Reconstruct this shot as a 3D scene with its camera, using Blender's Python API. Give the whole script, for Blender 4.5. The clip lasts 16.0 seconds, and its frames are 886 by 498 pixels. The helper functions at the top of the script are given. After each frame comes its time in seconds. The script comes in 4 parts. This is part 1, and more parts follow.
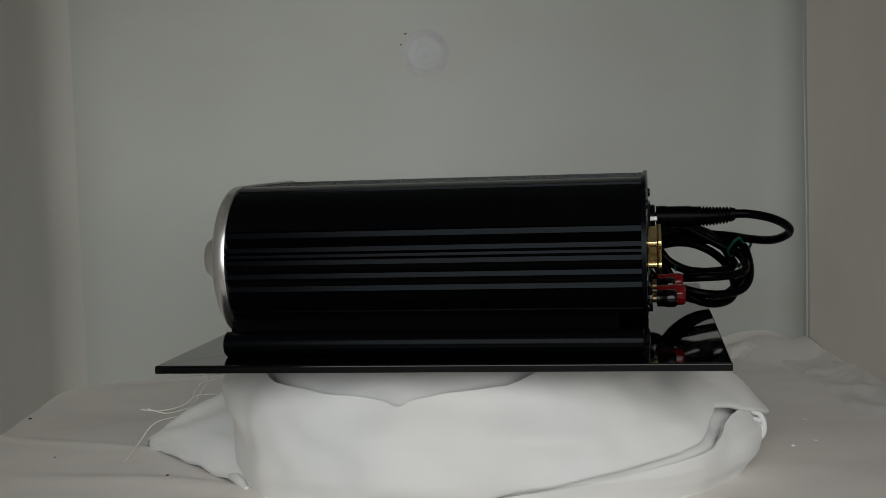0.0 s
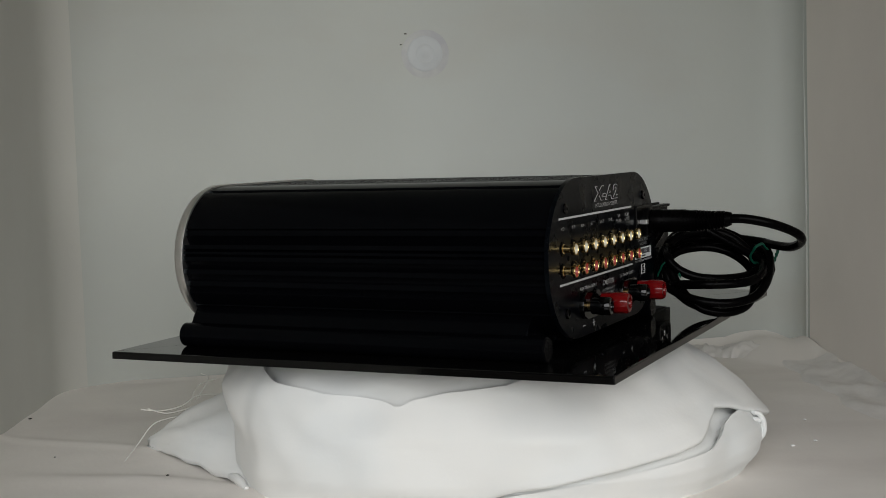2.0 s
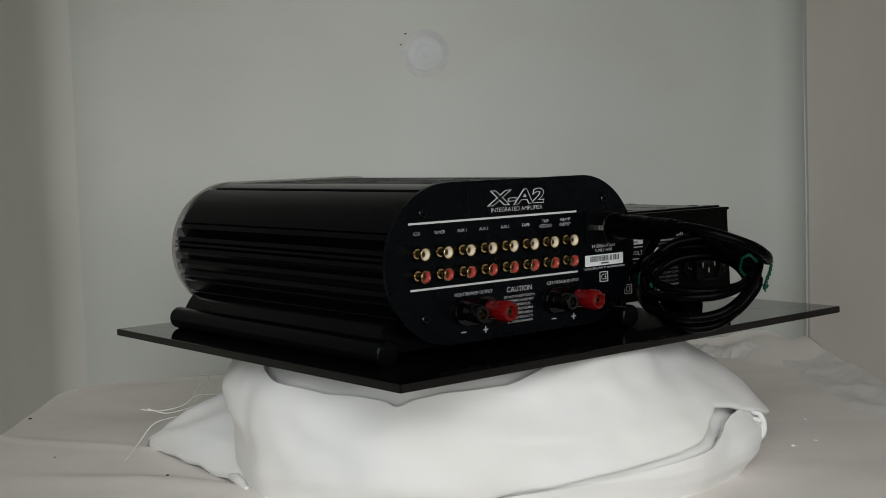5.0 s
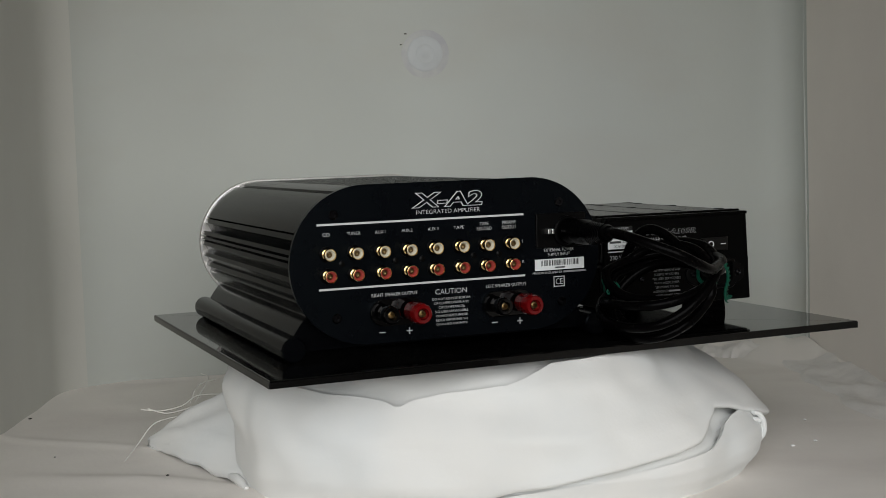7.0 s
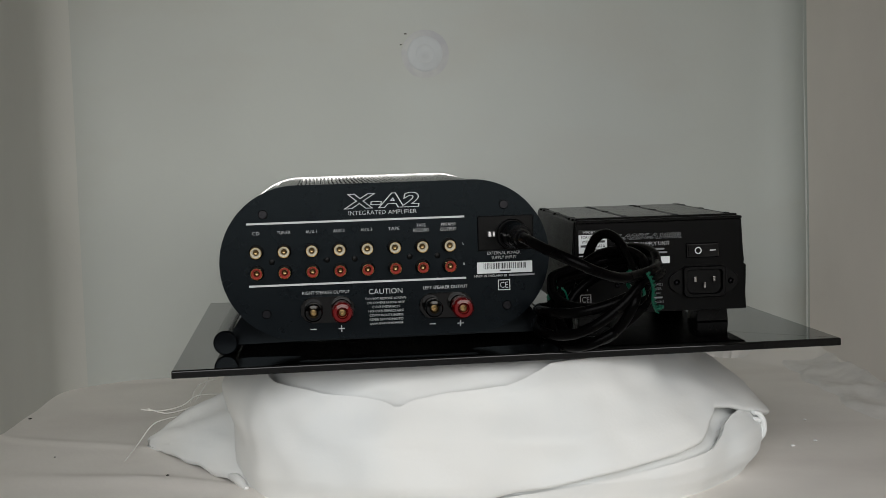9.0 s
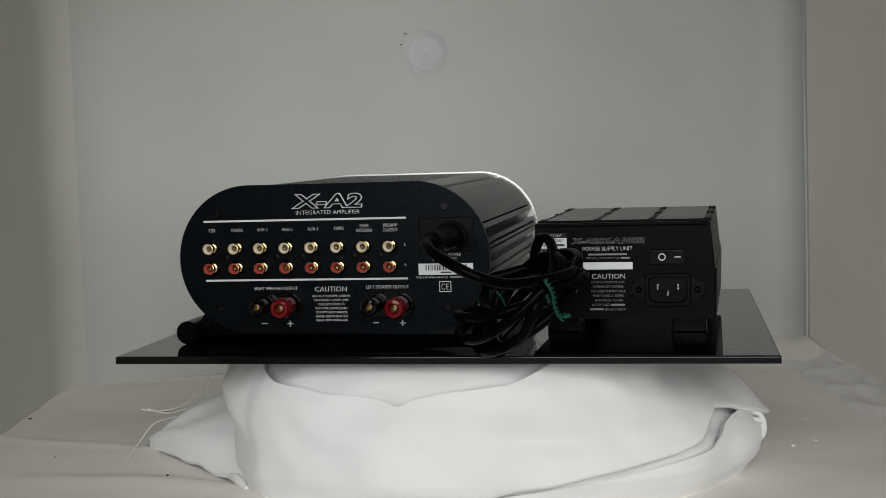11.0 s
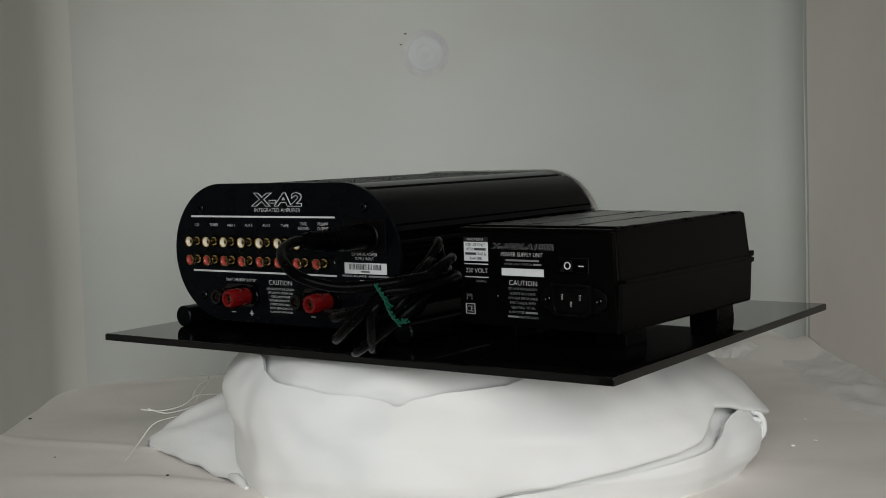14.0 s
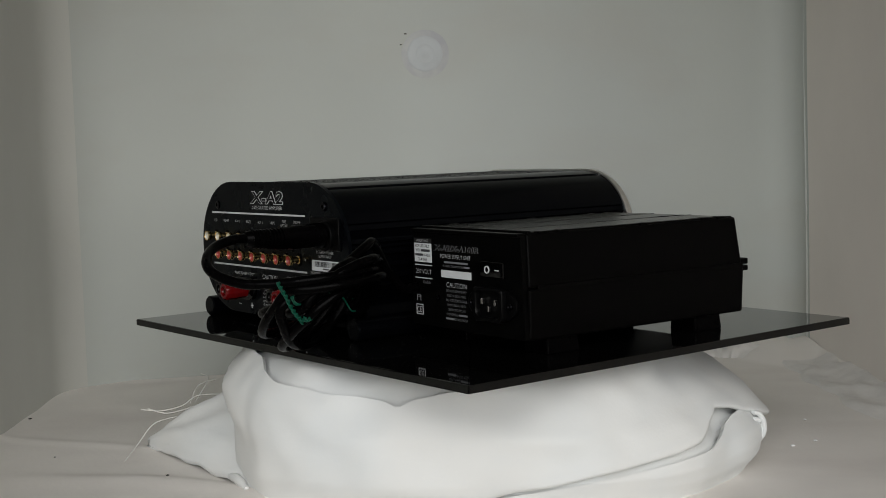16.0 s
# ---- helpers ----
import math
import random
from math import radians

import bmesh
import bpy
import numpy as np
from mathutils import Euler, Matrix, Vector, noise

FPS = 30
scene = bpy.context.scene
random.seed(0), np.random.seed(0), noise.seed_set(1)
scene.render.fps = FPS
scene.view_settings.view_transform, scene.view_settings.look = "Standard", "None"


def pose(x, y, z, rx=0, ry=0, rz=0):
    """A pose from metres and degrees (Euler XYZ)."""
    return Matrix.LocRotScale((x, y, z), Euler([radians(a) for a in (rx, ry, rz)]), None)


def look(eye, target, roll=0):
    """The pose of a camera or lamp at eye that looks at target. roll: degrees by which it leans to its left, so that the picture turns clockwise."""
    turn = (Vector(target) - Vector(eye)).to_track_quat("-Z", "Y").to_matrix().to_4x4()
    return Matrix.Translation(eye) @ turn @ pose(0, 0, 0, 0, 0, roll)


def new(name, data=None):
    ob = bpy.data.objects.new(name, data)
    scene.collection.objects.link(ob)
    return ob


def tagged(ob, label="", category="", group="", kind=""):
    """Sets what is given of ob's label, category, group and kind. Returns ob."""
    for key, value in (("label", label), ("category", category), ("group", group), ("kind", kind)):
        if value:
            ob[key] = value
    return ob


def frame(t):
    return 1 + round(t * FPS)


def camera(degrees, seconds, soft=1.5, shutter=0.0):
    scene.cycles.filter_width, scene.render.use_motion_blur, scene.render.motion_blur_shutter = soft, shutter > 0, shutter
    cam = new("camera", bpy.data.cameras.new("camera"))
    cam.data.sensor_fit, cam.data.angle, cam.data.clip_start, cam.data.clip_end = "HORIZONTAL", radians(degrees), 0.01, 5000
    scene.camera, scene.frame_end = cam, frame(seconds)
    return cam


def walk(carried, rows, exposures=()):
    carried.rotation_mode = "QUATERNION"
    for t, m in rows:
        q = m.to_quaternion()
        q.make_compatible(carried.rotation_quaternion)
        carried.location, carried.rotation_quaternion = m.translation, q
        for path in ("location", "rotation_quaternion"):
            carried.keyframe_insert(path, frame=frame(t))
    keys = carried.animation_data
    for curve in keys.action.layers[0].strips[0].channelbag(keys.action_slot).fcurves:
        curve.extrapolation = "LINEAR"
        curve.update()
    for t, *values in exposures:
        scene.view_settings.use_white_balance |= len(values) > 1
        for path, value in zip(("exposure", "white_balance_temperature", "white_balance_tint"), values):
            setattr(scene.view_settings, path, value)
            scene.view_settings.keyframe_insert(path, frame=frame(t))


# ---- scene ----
# The turning axis is the z axis; z = 0 is the middle of the glass sheet.
DURATION = 16.0
EYE = (0.0, -1.004, 0.1365)
cam = camera(38.02, DURATION, soft=0.8)
CAM = look(EYE, (EYE[0] - 0.021637, EYE[1] + 0.996615, EYE[2] - 0.07931), -1.828)
walk(cam, [(0.0, CAM), (DURATION, CAM)], [(0.0, -0.42), (0.5, -0.1), (1.0, 0.0), (DURATION, 0.0)])

GLASS_TOP, GLASS_BOTTOM = 0.002, -0.003
FLOOR_Z = -0.1


def table_angle(t):
    """Degrees of turn of all that stands on the glass sheet."""
    return 81.69 - 8.332 * t


# ---- light: a bright window behind the camera, dim room ----
world = bpy.data.worlds.new("world")
scene.world = world
world.use_nodes = True
sky = world.node_tree.nodes.new("ShaderNodeTexSky")
sky.sky_type, sky.sun_disc = "NISHITA", False
sky.sun_elevation, sky.sun_rotation = radians(35), radians(160)
world.node_tree.links.new(sky.outputs[0], world.node_tree.nodes["Background"].inputs[0])
world.node_tree.nodes["Background"].inputs[1].default_value = 0.06


def area_lamp(name, at, target, w, h, watts, colour):
    data = bpy.data.lights.new(name, "AREA")
    data.shape, data.size, data.size_y, data.energy, data.color = "RECTANGLE", w, h, watts, colour
    ob = new(name, data)
    ob.matrix_world = look(at, target)
    return ob


WIN_X0, WIN_X1, WIN_Z0, WIN_Z1, WIN_Y = -1.10, 1.32, 0.05, 1.80, -2.5
area_lamp("window_light", (0.11, WIN_Y + 0.02, 0.92), (0.11, 0.0, 0.80), 2.38, 1.70, 49.5, (0.985, 0.98, 0.966))


# ---- materials ----
def material(name, colour, rough=0.5, metal=0.0, spec=0.5, var=0.0, scale=20.0, bump=0.0, bump_scale=200.0,
             colour2=None, coat=0.0, rough_var=0.0, stretch=(1, 1, 1), tint=None, sheen=0.0):
    m = bpy.data.materials.new(name)
    m.use_nodes = True
    n, l = m.node_tree.nodes, m.node_tree.links
    p = n["Principled BSDF"]
    p.inputs["Base Color"].default_value = (*colour, 1)
    p.inputs["Roughness"].default_value = rough
    p.inputs["Metallic"].default_value = metal
    p.inputs["Specular IOR Level"].default_value = spec
    p.inputs["Coat Weight"].default_value = coat
    p.inputs["Sheen Weight"].default_value = sheen
    if tint:
        p.inputs["Specular Tint"].default_value = (*tint, 1)
    co = n.new("ShaderNodeTexCoord")
    mp = n.new("ShaderNodeMapping")
    mp.inputs["Scale"].default_value = stretch
    l.new(co.outputs["Object"], mp.inputs["Vector"])
    if var or colour2:
        a = n.new("ShaderNodeTexNoise")
        a.inputs["Scale"].default_value, a.inputs["Detail"].default_value = scale, 6
        l.new(mp.outputs[0], a.inputs["Vector"])
        mix = n.new("ShaderNodeMix")
        mix.data_type = "RGBA"
        c2 = colour2 or tuple(c * (1 - var) for c in colour)
        mix.inputs["A"].default_value, mix.inputs["B"].default_value = (*colour, 1), (*c2, 1)
        ramp = n.new("ShaderNodeMapRange")
        ramp.inputs["From Min"].default_value, ramp.inputs["From Max"].default_value = 0.38, 0.68
        l.new(a.outputs["Fac"], ramp.inputs["Value"])
        l.new(ramp.outputs[0], mix.inputs["Factor"])
        l.new(mix.outputs["Result"], p.inputs["Base Color"])
    if rough_var:
        r = n.new("ShaderNodeTexNoise")
        r.inputs["Scale"].default_value, r.inputs["Detail"].default_value = scale * 3, 4
        l.new(mp.outputs[0], r.inputs["Vector"])
        rr = n.new("ShaderNodeMapRange")
        rr.inputs["To Min"].default_value, rr.inputs["To Max"].default_value = max(rough - rough_var, 0), rough + rough_var
        l.new(r.outputs["Fac"], rr.inputs["Value"])
        l.new(rr.outputs[0], p.inputs["Roughness"])
    if bump:
        b = n.new("ShaderNodeTexNoise")
        b.inputs["Scale"].default_value, b.inputs["Detail"].default_value = bump_scale, 5
        l.new(mp.outputs[0], b.inputs["Vector"])
        bn = n.new("ShaderNodeBump")
        bn.inputs["Strength"].default_value, bn.inputs["Distance"].default_value = bump, 0.001
        l.new(b.outputs["Fac"], bn.inputs["Height"])
        l.new(bn.outputs[0], p.inputs["Normal"])
    return m


# Both side linings are lighter than the back: light they lack, put into colour.
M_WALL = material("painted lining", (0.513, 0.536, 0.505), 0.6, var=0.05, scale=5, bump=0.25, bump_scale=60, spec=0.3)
M_WEST_LIT = material("beige white lining, lightened for light", (0.605, 0.605, 0.565), 0.65, var=0.06, scale=5, bump=0.25, bump_scale=60, spec=0.3)
M_WARM_LIT = material("warm white lining, lightened for light", (0.86, 0.805, 0.75), 0.65, var=0.06, scale=5, bump=0.25, bump_scale=60, spec=0.3)
M_FLOOR = material("floor cloth", (0.875, 0.84, 0.795), 0.85, var=0.08, scale=7, bump=0.15, bump_scale=220, spec=0.2)
M_STRIP = material("crumpled white tape", (0.79, 0.765, 0.735), 0.5, var=0.12, scale=30, bump=0.6, bump_scale=120)
M_CLOTH = material("white cotton", (0.81, 0.815, 0.795), 0.9, colour2=(0.755, 0.785, 0.79), scale=9, bump=0.09, bump_scale=420, spec=0.15, sheen=0.1)
M_THREAD = material("loose white thread", (0.75, 0.74, 0.70), 0.9)
M_GLASS = material("black glass", (0.003, 0.003, 0.003), 0.04, spec=0.8, rough_var=0.02, scale=6)
M_ANOD = material("black anodised aluminium", (0.0012, 0.0013, 0.0018), 0.20, spec=0.078, tint=(0.78, 0.92, 1.0), rough_var=0.05, scale=40, stretch=(1, 0.05, 1))
M_PANEL = material("black painted steel", (0.0010, 0.0013, 0.0021), 0.28, spec=0.105, tint=(0.72, 0.90, 1.0), bump=0.08, bump_scale=1800, rough_var=0.04)
M_PSUPANEL = material("black textured panel", (0.0010, 0.0010, 0.0010), 0.34, spec=0.06, bump=0.1, bump_scale=1800)
M_RIM = material("polished glass edge", (0.002, 0.002, 0.002), 0.06, spec=0.34)
M_PINS = material("nickel pins", (0.42, 0.41, 0.40), 0.18, metal=1.0)
M_PLASTIC = material("black moulded plastic", (0.0010, 0.0009, 0.0009), 0.34, spec=0.055, bump=0.25, bump_scale=1500, rough_var=0.06)
M_MOULDED = material("satin moulded plastic", (0.0016, 0.0016, 0.0017), 0.3, spec=0.09, rough_var=0.05)
M_GLOSSBLACK = material("glossy black plastic", (0.001, 0.001, 0.0011), 0.05, spec=0.34)
M_FIELD = material("smooth black plastic", (0.0022, 0.002, 0.0019), 0.24, spec=0.3, rough_var=0.05)
M_RUBBER = material("black cable rubber", (0.0008, 0.0007, 0.0008), 0.27, spec=0.038, bump=0.1, bump_scale=700, rough_var=0.06)
M_HOLE = material("dark recess", (0.003, 0.003, 0.003), 0.8)
M_ALU = material("brushed aluminium", (0.78, 0.77, 0.755), 0.32, metal=1.0, rough_var=0.06, scale=60, stretch=(1, 0.1, 1))
M_STEEL = material("plated steel", (0.62, 0.62, 0.62), 0.3, metal=1.0)
M_DARKSTEEL = material("blackened screw steel", (0.022, 0.022, 0.025), 0.2, metal=1.0)
M_GOLD = material("gold plating", (0.66, 0.49, 0.22), 0.2, metal=1.0)
M_BRASS = material("dull brass contact", (0.20, 0.14, 0.065), 0.3, metal=1.0)
M_WHITEPL = material("white insulator", (0.66, 0.62, 0.50), 0.22, coat=0.3)
M_REDPL = material("red insulator", (0.36, 0.055, 0.045), 0.22, coat=0.3)
M_POSTRED = material("translucent red knob", (0.115, 0.0026, 0.0034), 0.12, coat=0.1, spec=0.35)
M_INK = material("white screen print", (0.56, 0.57, 0.58), 0.6)
M_INKGREY = material("grey screen print", (0.20, 0.205, 0.215), 0.6)
M_PAPER = material("white paper label", (0.70, 0.73, 0.735), 0.6, var=0.06, scale=120)
M_LABELINK = material("dark label print", (0.04, 0.04, 0.045), 0.6)
M_GREEN = material("green twist tie", (0.0, 0.058, 0.033), 0.5, spec=0.25)
M_SPECK = material("dark speck", (0.05, 0.045, 0.04), 0.8)
M_CRUMB = material("white crumb", (0.85, 0.85, 0.85), 0.6)
M_DISC = material("grey lilac plastic plug", (0.495, 0.52, 0.53), 0.55, var=0.06, scale=60)
M_HALO = material("smudged paint", (0.485, 0.497, 0.485), 0.6, colour2=(0.415, 0.418, 0.44), scale=55)
M_ROOM = material("room paint", (0.11, 0.105, 0.10), 0.8, var=0.05, scale=2)
M_ROOMFLOOR = material("room floor", (0.08, 0.065, 0.05), 0.6, var=0.2, scale=6)


def stained(m, colour, amount, scale, stretch):
    """Adds faint streaks of dirt to a painted surface."""
    n, l = m.node_tree.nodes, m.node_tree.links
    p = n["Principled BSDF"]
    old = p.inputs["Base Color"].links[0].from_socket
    co, mp, a, ramp, mix = (n.new(k) for k in ("ShaderNodeTexCoord", "ShaderNodeMapping", "ShaderNodeTexNoise", "ShaderNodeMapRange", "ShaderNodeMix"))
    mp.inputs["Scale"].default_value, mp.inputs["Location"].default_value = stretch, (0.3, 0.1, 0.7)
    a.inputs["Scale"].default_value, a.inputs["Detail"].default_value = scale, 8
    ramp.inputs["From Min"].default_value, ramp.inputs["From Max"].default_value, ramp.inputs["To Max"].default_value = 0.5, 0.75, amount
    mix.data_type = "RGBA"
    mix.inputs["B"].default_value = (*colour, 1)
    l.new(co.outputs["Object"], mp.inputs["Vector"])
    l.new(mp.outputs[0], a.inputs["Vector"])
    l.new(a.outputs["Fac"], ramp.inputs["Value"])
    l.new(ramp.outputs[0], mix.inputs["Factor"])
    l.new(old, mix.inputs["A"])
    l.new(mix.outputs["Result"], p.inputs["Base Color"])


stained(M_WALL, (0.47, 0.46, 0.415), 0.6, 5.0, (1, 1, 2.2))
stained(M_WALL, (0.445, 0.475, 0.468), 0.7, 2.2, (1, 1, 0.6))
stained(M_WEST_LIT, (0.50, 0.49, 0.45), 0.5, 4.0, (1, 1, 0.6))
stained(M_WARM_LIT, (0.70, 0.66, 0.615), 0.5, 4.0, (1, 1, 0.5))
stained(M_FLOOR, (0.66, 0.61, 0.575), 0.45, 5.0, (1, 1.6, 1))


# ---- mesh helpers ----
def hang(ob, parent):
    """Puts a part, built in the place's own coordinates, under its thing or part."""
    if parent:
        ob.parent = parent
        if parent.parent is None:
            ob.matrix_parent_inverse = Matrix.Translation(-parent.location)
    return ob


def link(name, bm, mat, parent=None, label="", smooth=None):
    """One mesh object from a bmesh; smooth: edges flatter than that angle are shaded smooth."""
    bmesh.ops.recalc_face_normals(bm, faces=bm.faces)
    if smooth is not None:
        for f in bm.faces:
            f.smooth = True
        for e in bm.edges:
            if len(e.link_faces) == 2:
                turn = e.calc_face_angle(0)
                small, large = sorted(f.calc_area() for f in e.link_faces)
                if turn > radians(smooth) or (turn > 0.12 and large > 8 * small):
                    e.smooth = False
    me = bpy.data.meshes.new(name)
    bm.to_mesh(me)
    bm.free()
    me.materials.append(mat)
    ob = new(name, me)
    hang(ob, parent)
    if label:
        ob["label"] = label
    return ob


def part(name, bm, mat, parent, label="", smooth=None):
    return link(name, bm, mat, parent, label, smooth)


def box(bm, x0, x1, y0, y1, z0, z1, bevel=0.0, seg=2):
    vs = [bm.verts.new((x, y, z)) for x in (x0, x1) for y in (y0, y1) for z in (z0, z1)]
    fs = [bm.faces.new([vs[i] for i in q]) for q in ((0, 1, 3, 2), (4, 6, 7, 5), (0, 4, 5, 1), (2, 3, 7, 6), (0, 2, 6, 4), (1, 5, 7, 3))]
    if bevel:
        es = list({e for f in fs for e in f.edges})
        bmesh.ops.bevel(bm, geom=es, offset=bevel, segments=seg, affect="EDGES", profile=0.5)
    return bm


def boxed(x0, x1, y0, y1, z0, z1, bevel=0.0, seg=2):
    return box(bmesh.new(), x0, x1, y0, y1, z0, z1, bevel, seg)


def lathe(bm, rings, centre, axis="y", n=24, cap=True):
    """Turned shape: rings of (radius, distance along the axis) from the start to the end."""
    loops = []
    for r, d in rings:
        loop = []
        for i in range(n):
            a = 2 * math.pi * i / n
            u, v = r * math.cos(a), r * math.sin(a)
            p = {"y": (u, d, v), "z": (u, v, d), "x": (d, u, v)}[axis]
            loop.append(bm.verts.new([p[k] + centre[k] for k in range(3)]))
        loops.append(loop)
    for a, b in zip(loops, loops[1:]):
        for i in range(n):
            bm.faces.new((a[i], a[(i + 1) % n], b[(i + 1) % n], b[i]))
    if cap:
        bm.faces.new(loops[0])
        bm.faces.new(loops[-1])
    return bm


def turned(rings, centre, axis="y", n=24, cap=True):
    return lathe(bmesh.new(), rings, centre, axis, n, cap)


def extruded(outline, y0, y1, bevel=0.0):
    """An outline in x and z, drawn out along y."""
    bm = bmesh.new()
    a = [bm.verts.new((x, y0, z)) for x, z in outline]
    b = [bm.verts.new((x, y1, z)) for x, z in outline]
    n = len(outline)
    for i in range(n):
        bm.faces.new((a[i], a[(i + 1) % n], b[(i + 1) % n], b[i]))
    ends = [bm.faces.new(a), bm.faces.new(b)]
    if bevel:
        es = list({e for f in ends for e in f.edges})
        bmesh.ops.bevel(bm, geom=es, offset=bevel, segments=2, affect="EDGES", profile=0.5)
    return bm


def smooth_path(points, step=6):
    """A Catmull-Rom line through the points."""
    ps = [Vector(p) for p in points]
    ps = [ps[0] * 2 - ps[1]] + ps + [ps[-1] * 2 - ps[-2]]
    out = []
    for a, b, c, d in zip(ps, ps[1:], ps[2:], ps[3:]):
        for i in range(step):
            t = i / step
            out.append(0.5 * ((2 * b) + (c - a) * t + (2 * a - 5 * b + 4 * c - d) * t * t + (3 * b - a - 3 * c + d) * t ** 3))
    return out + [ps[-2]]


def tube(bm, path, radius, n=10):
    """A round cord along a line; radius: a number or a function of the share of the length."""
    normal = None
    loops = []
    for i, p in enumerate(path):
        d = (path[min(i + 1, len(path) - 1)] - path[max(i - 1, 0)]).normalized()
        if normal is None:
            normal = d.orthogonal().normalized()
        normal = (normal - d * normal.dot(d)).normalized()
        side = d.cross(normal)
        r = radius(i / (len(path) - 1)) if callable(radius) else radius
        loops.append([bm.verts.new(p + r * (math.cos(2 * math.pi * k / n) * normal + math.sin(2 * math.pi * k / n) * side)) for k in range(n)])
    for a, b in zip(loops, loops[1:]):
        for i in range(n):
            bm.faces.new((a[i], a[(i + 1) % n], b[(i + 1) % n], b[i]))
    bm.faces.new(loops[0])
    bm.faces.new(loops[-1])
    return bm


def grid_mesh(rows):
    bm = bmesh.new()
    vs = [[bm.verts.new(p) for p in row] for row in rows]
    for a, b in zip(vs, vs[1:]):
        for i in range(len(a) - 1):
            bm.faces.new((a[i], a[i + 1], b[i + 1], b[i]))
    return bm


def empty(name, at):
    ob = new(name)
    ob.empty_display_size = 0.02
    ob.matrix_world = Matrix.Translation(at)
    return ob


def text_mesh(body, shear, offset):
    cu = bpy.data.curves.new("lettering", "FONT")
    cu.body, cu.size, cu.align_x, cu.align_y, cu.shear, cu.offset = body, 1.0, "CENTER", "CENTER", shear, offset
    cu.resolution_u = 3
    tmp = bpy.data.objects.new("lettering", cu)
    scene.collection.objects.link(tmp)
    bpy.context.view_layer.update()
    me = bpy.data.meshes.new_from_object(tmp.evaluated_get(bpy.context.evaluated_depsgraph_get()))
    bpy.data.objects.remove(tmp)
    bpy.data.curves.remove(cu)
    return me


def letters(body, x, y, z, width=None, height=0.003, mat=None, parent=None, shear=0.0, offset=-0.010, lift=0.0):
    """Lettering that faces -y, its middle at x and z, scaled to the width given and the height of a capital; offset makes it bolder."""
    me = text_mesh(body, shear, 0.0)
    co = np.array([v.co[:] for v in me.vertices])
    lo, hi = co.min(0), co.max(0)
    if offset:
        me = text_mesh(body, shear, offset)
    kz = height / (hi[1] - lo[1])
    kx = (width or (hi[0] - lo[0]) * kz) / (hi[0] - lo[0])
    for v in me.vertices:
        c = v.co.copy()
        v.co = (x + (c.x - (lo[0] + hi[0]) / 2) * kx, y - lift, z + (c.y - (lo[1] + hi[1]) / 2) * kz)
    me.materials.clear()
    me.materials.append(mat)
    return hang(new("lettering", me), parent)


# ---- the lined box: floor, back, sides, top ----
LEFT_X, RIGHT_X, FRONT_Y, TOP_Z = -0.421, 0.37, -0.50, 0.61
BACK_L, BACK_R = Vector((LEFT_X, 0.322)), Vector((RIGHT_X, 0.46))


FRONT_L = Vector((-0.372, FRONT_Y))


def west_x(y):
    return FRONT_L.x + (BACK_L.x - FRONT_L.x) * (y - FRONT_Y) / (BACK_L.y - FRONT_Y)


def rounded_corner(a, corner, b, radius, n=10):
    """Points of a rounded corner between the ways to a and to b."""
    u, v = (a - corner).normalized(), (b - corner).normalized()
    half = u.angle(v) / 2
    d = radius / math.tan(half)
    p, q = corner + u * d, corner + v * d
    return [p * (1 - t) ** 2 + corner * 2 * t * (1 - t) + q * t * t for t in (i / n for i in range(n + 1))]


def lining(name, line, label, mat):
    """An upright wall along a line in plan, 12 mm thick outwards."""
    bm = bmesh.new()
    zs = [FLOOR_Z + (TOP_Z - FLOOR_Z) * i / 24 for i in range(25)]
    n = len(line)
    for side in (0, 1):
        rows = []
        for z in zs:
            row = []
            for i, p in enumerate(line):
                d = (line[min(i + 1, n - 1)] - line[max(i - 1, 0)]).normalized()
                out = Vector((-d.y, d.x)) * 0.012 * side
                w = 0.0012 * noise.noise(Vector((p.x * 6, p.y * 6, z * 6))) * (1 - side)
                row.append(bm.verts.new((p.x + out.x + w, p.y + out.y + w, z)))
            rows.append(row)
        for a, b in zip(rows, rows[1:]):
            for i in range(n - 1):
                bm.faces.new((a[i], a[i + 1], b[i + 1], b[i]))
        if side:
            for k in (0, -1):
                for i in range(len(zs) - 1):
                    bm.faces.new((inner[i][k], inner[i + 1][k], rows[i + 1][k], rows[i][k]))
                for i in range(n - 1):
                    bm.faces.new((inner[k][i], inner[k][i + 1], rows[k][i + 1], rows[k][i]))
        inner = rows
    return tagged(link(name, bm, mat, smooth=40), label, "wall", kind="structure")


def spread(a, b, n):
    return [a.lerp(b, i / n) for i in range(n + 1)]


left_arc = rounded_corner(FRONT_L, BACK_L, BACK_R, 0.09, 16)
right_arc = rounded_corner(BACK_L, BACK_R, Vector((RIGHT_X, FRONT_Y)), 0.045)
# The sides take the lightened linings, most of all the east one.
lining("wall_west", spread(FRONT_L, left_arc[0], 24) + left_arc[1:9], "off-white painted side of the box, lightened in place of light, slightly stained", M_WEST_LIT)
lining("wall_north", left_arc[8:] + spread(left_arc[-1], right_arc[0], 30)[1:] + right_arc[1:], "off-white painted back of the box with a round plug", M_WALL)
lining("wall_east", spread(right_arc[-1], Vector((RIGHT_X, FRONT_Y)), 24), "warm off-white side of the box, lightened in place of light, with a sealed seam", M_WARM_LIT)
tagged(link("ceiling", boxed(LEFT_X - 0.012, RIGHT_X + 0.012, FRONT_Y, 0.50, TOP_Z + 0.001, TOP_Z + 0.013), M_WALL), "off-white painted top of the box", "ceiling", kind="structure")


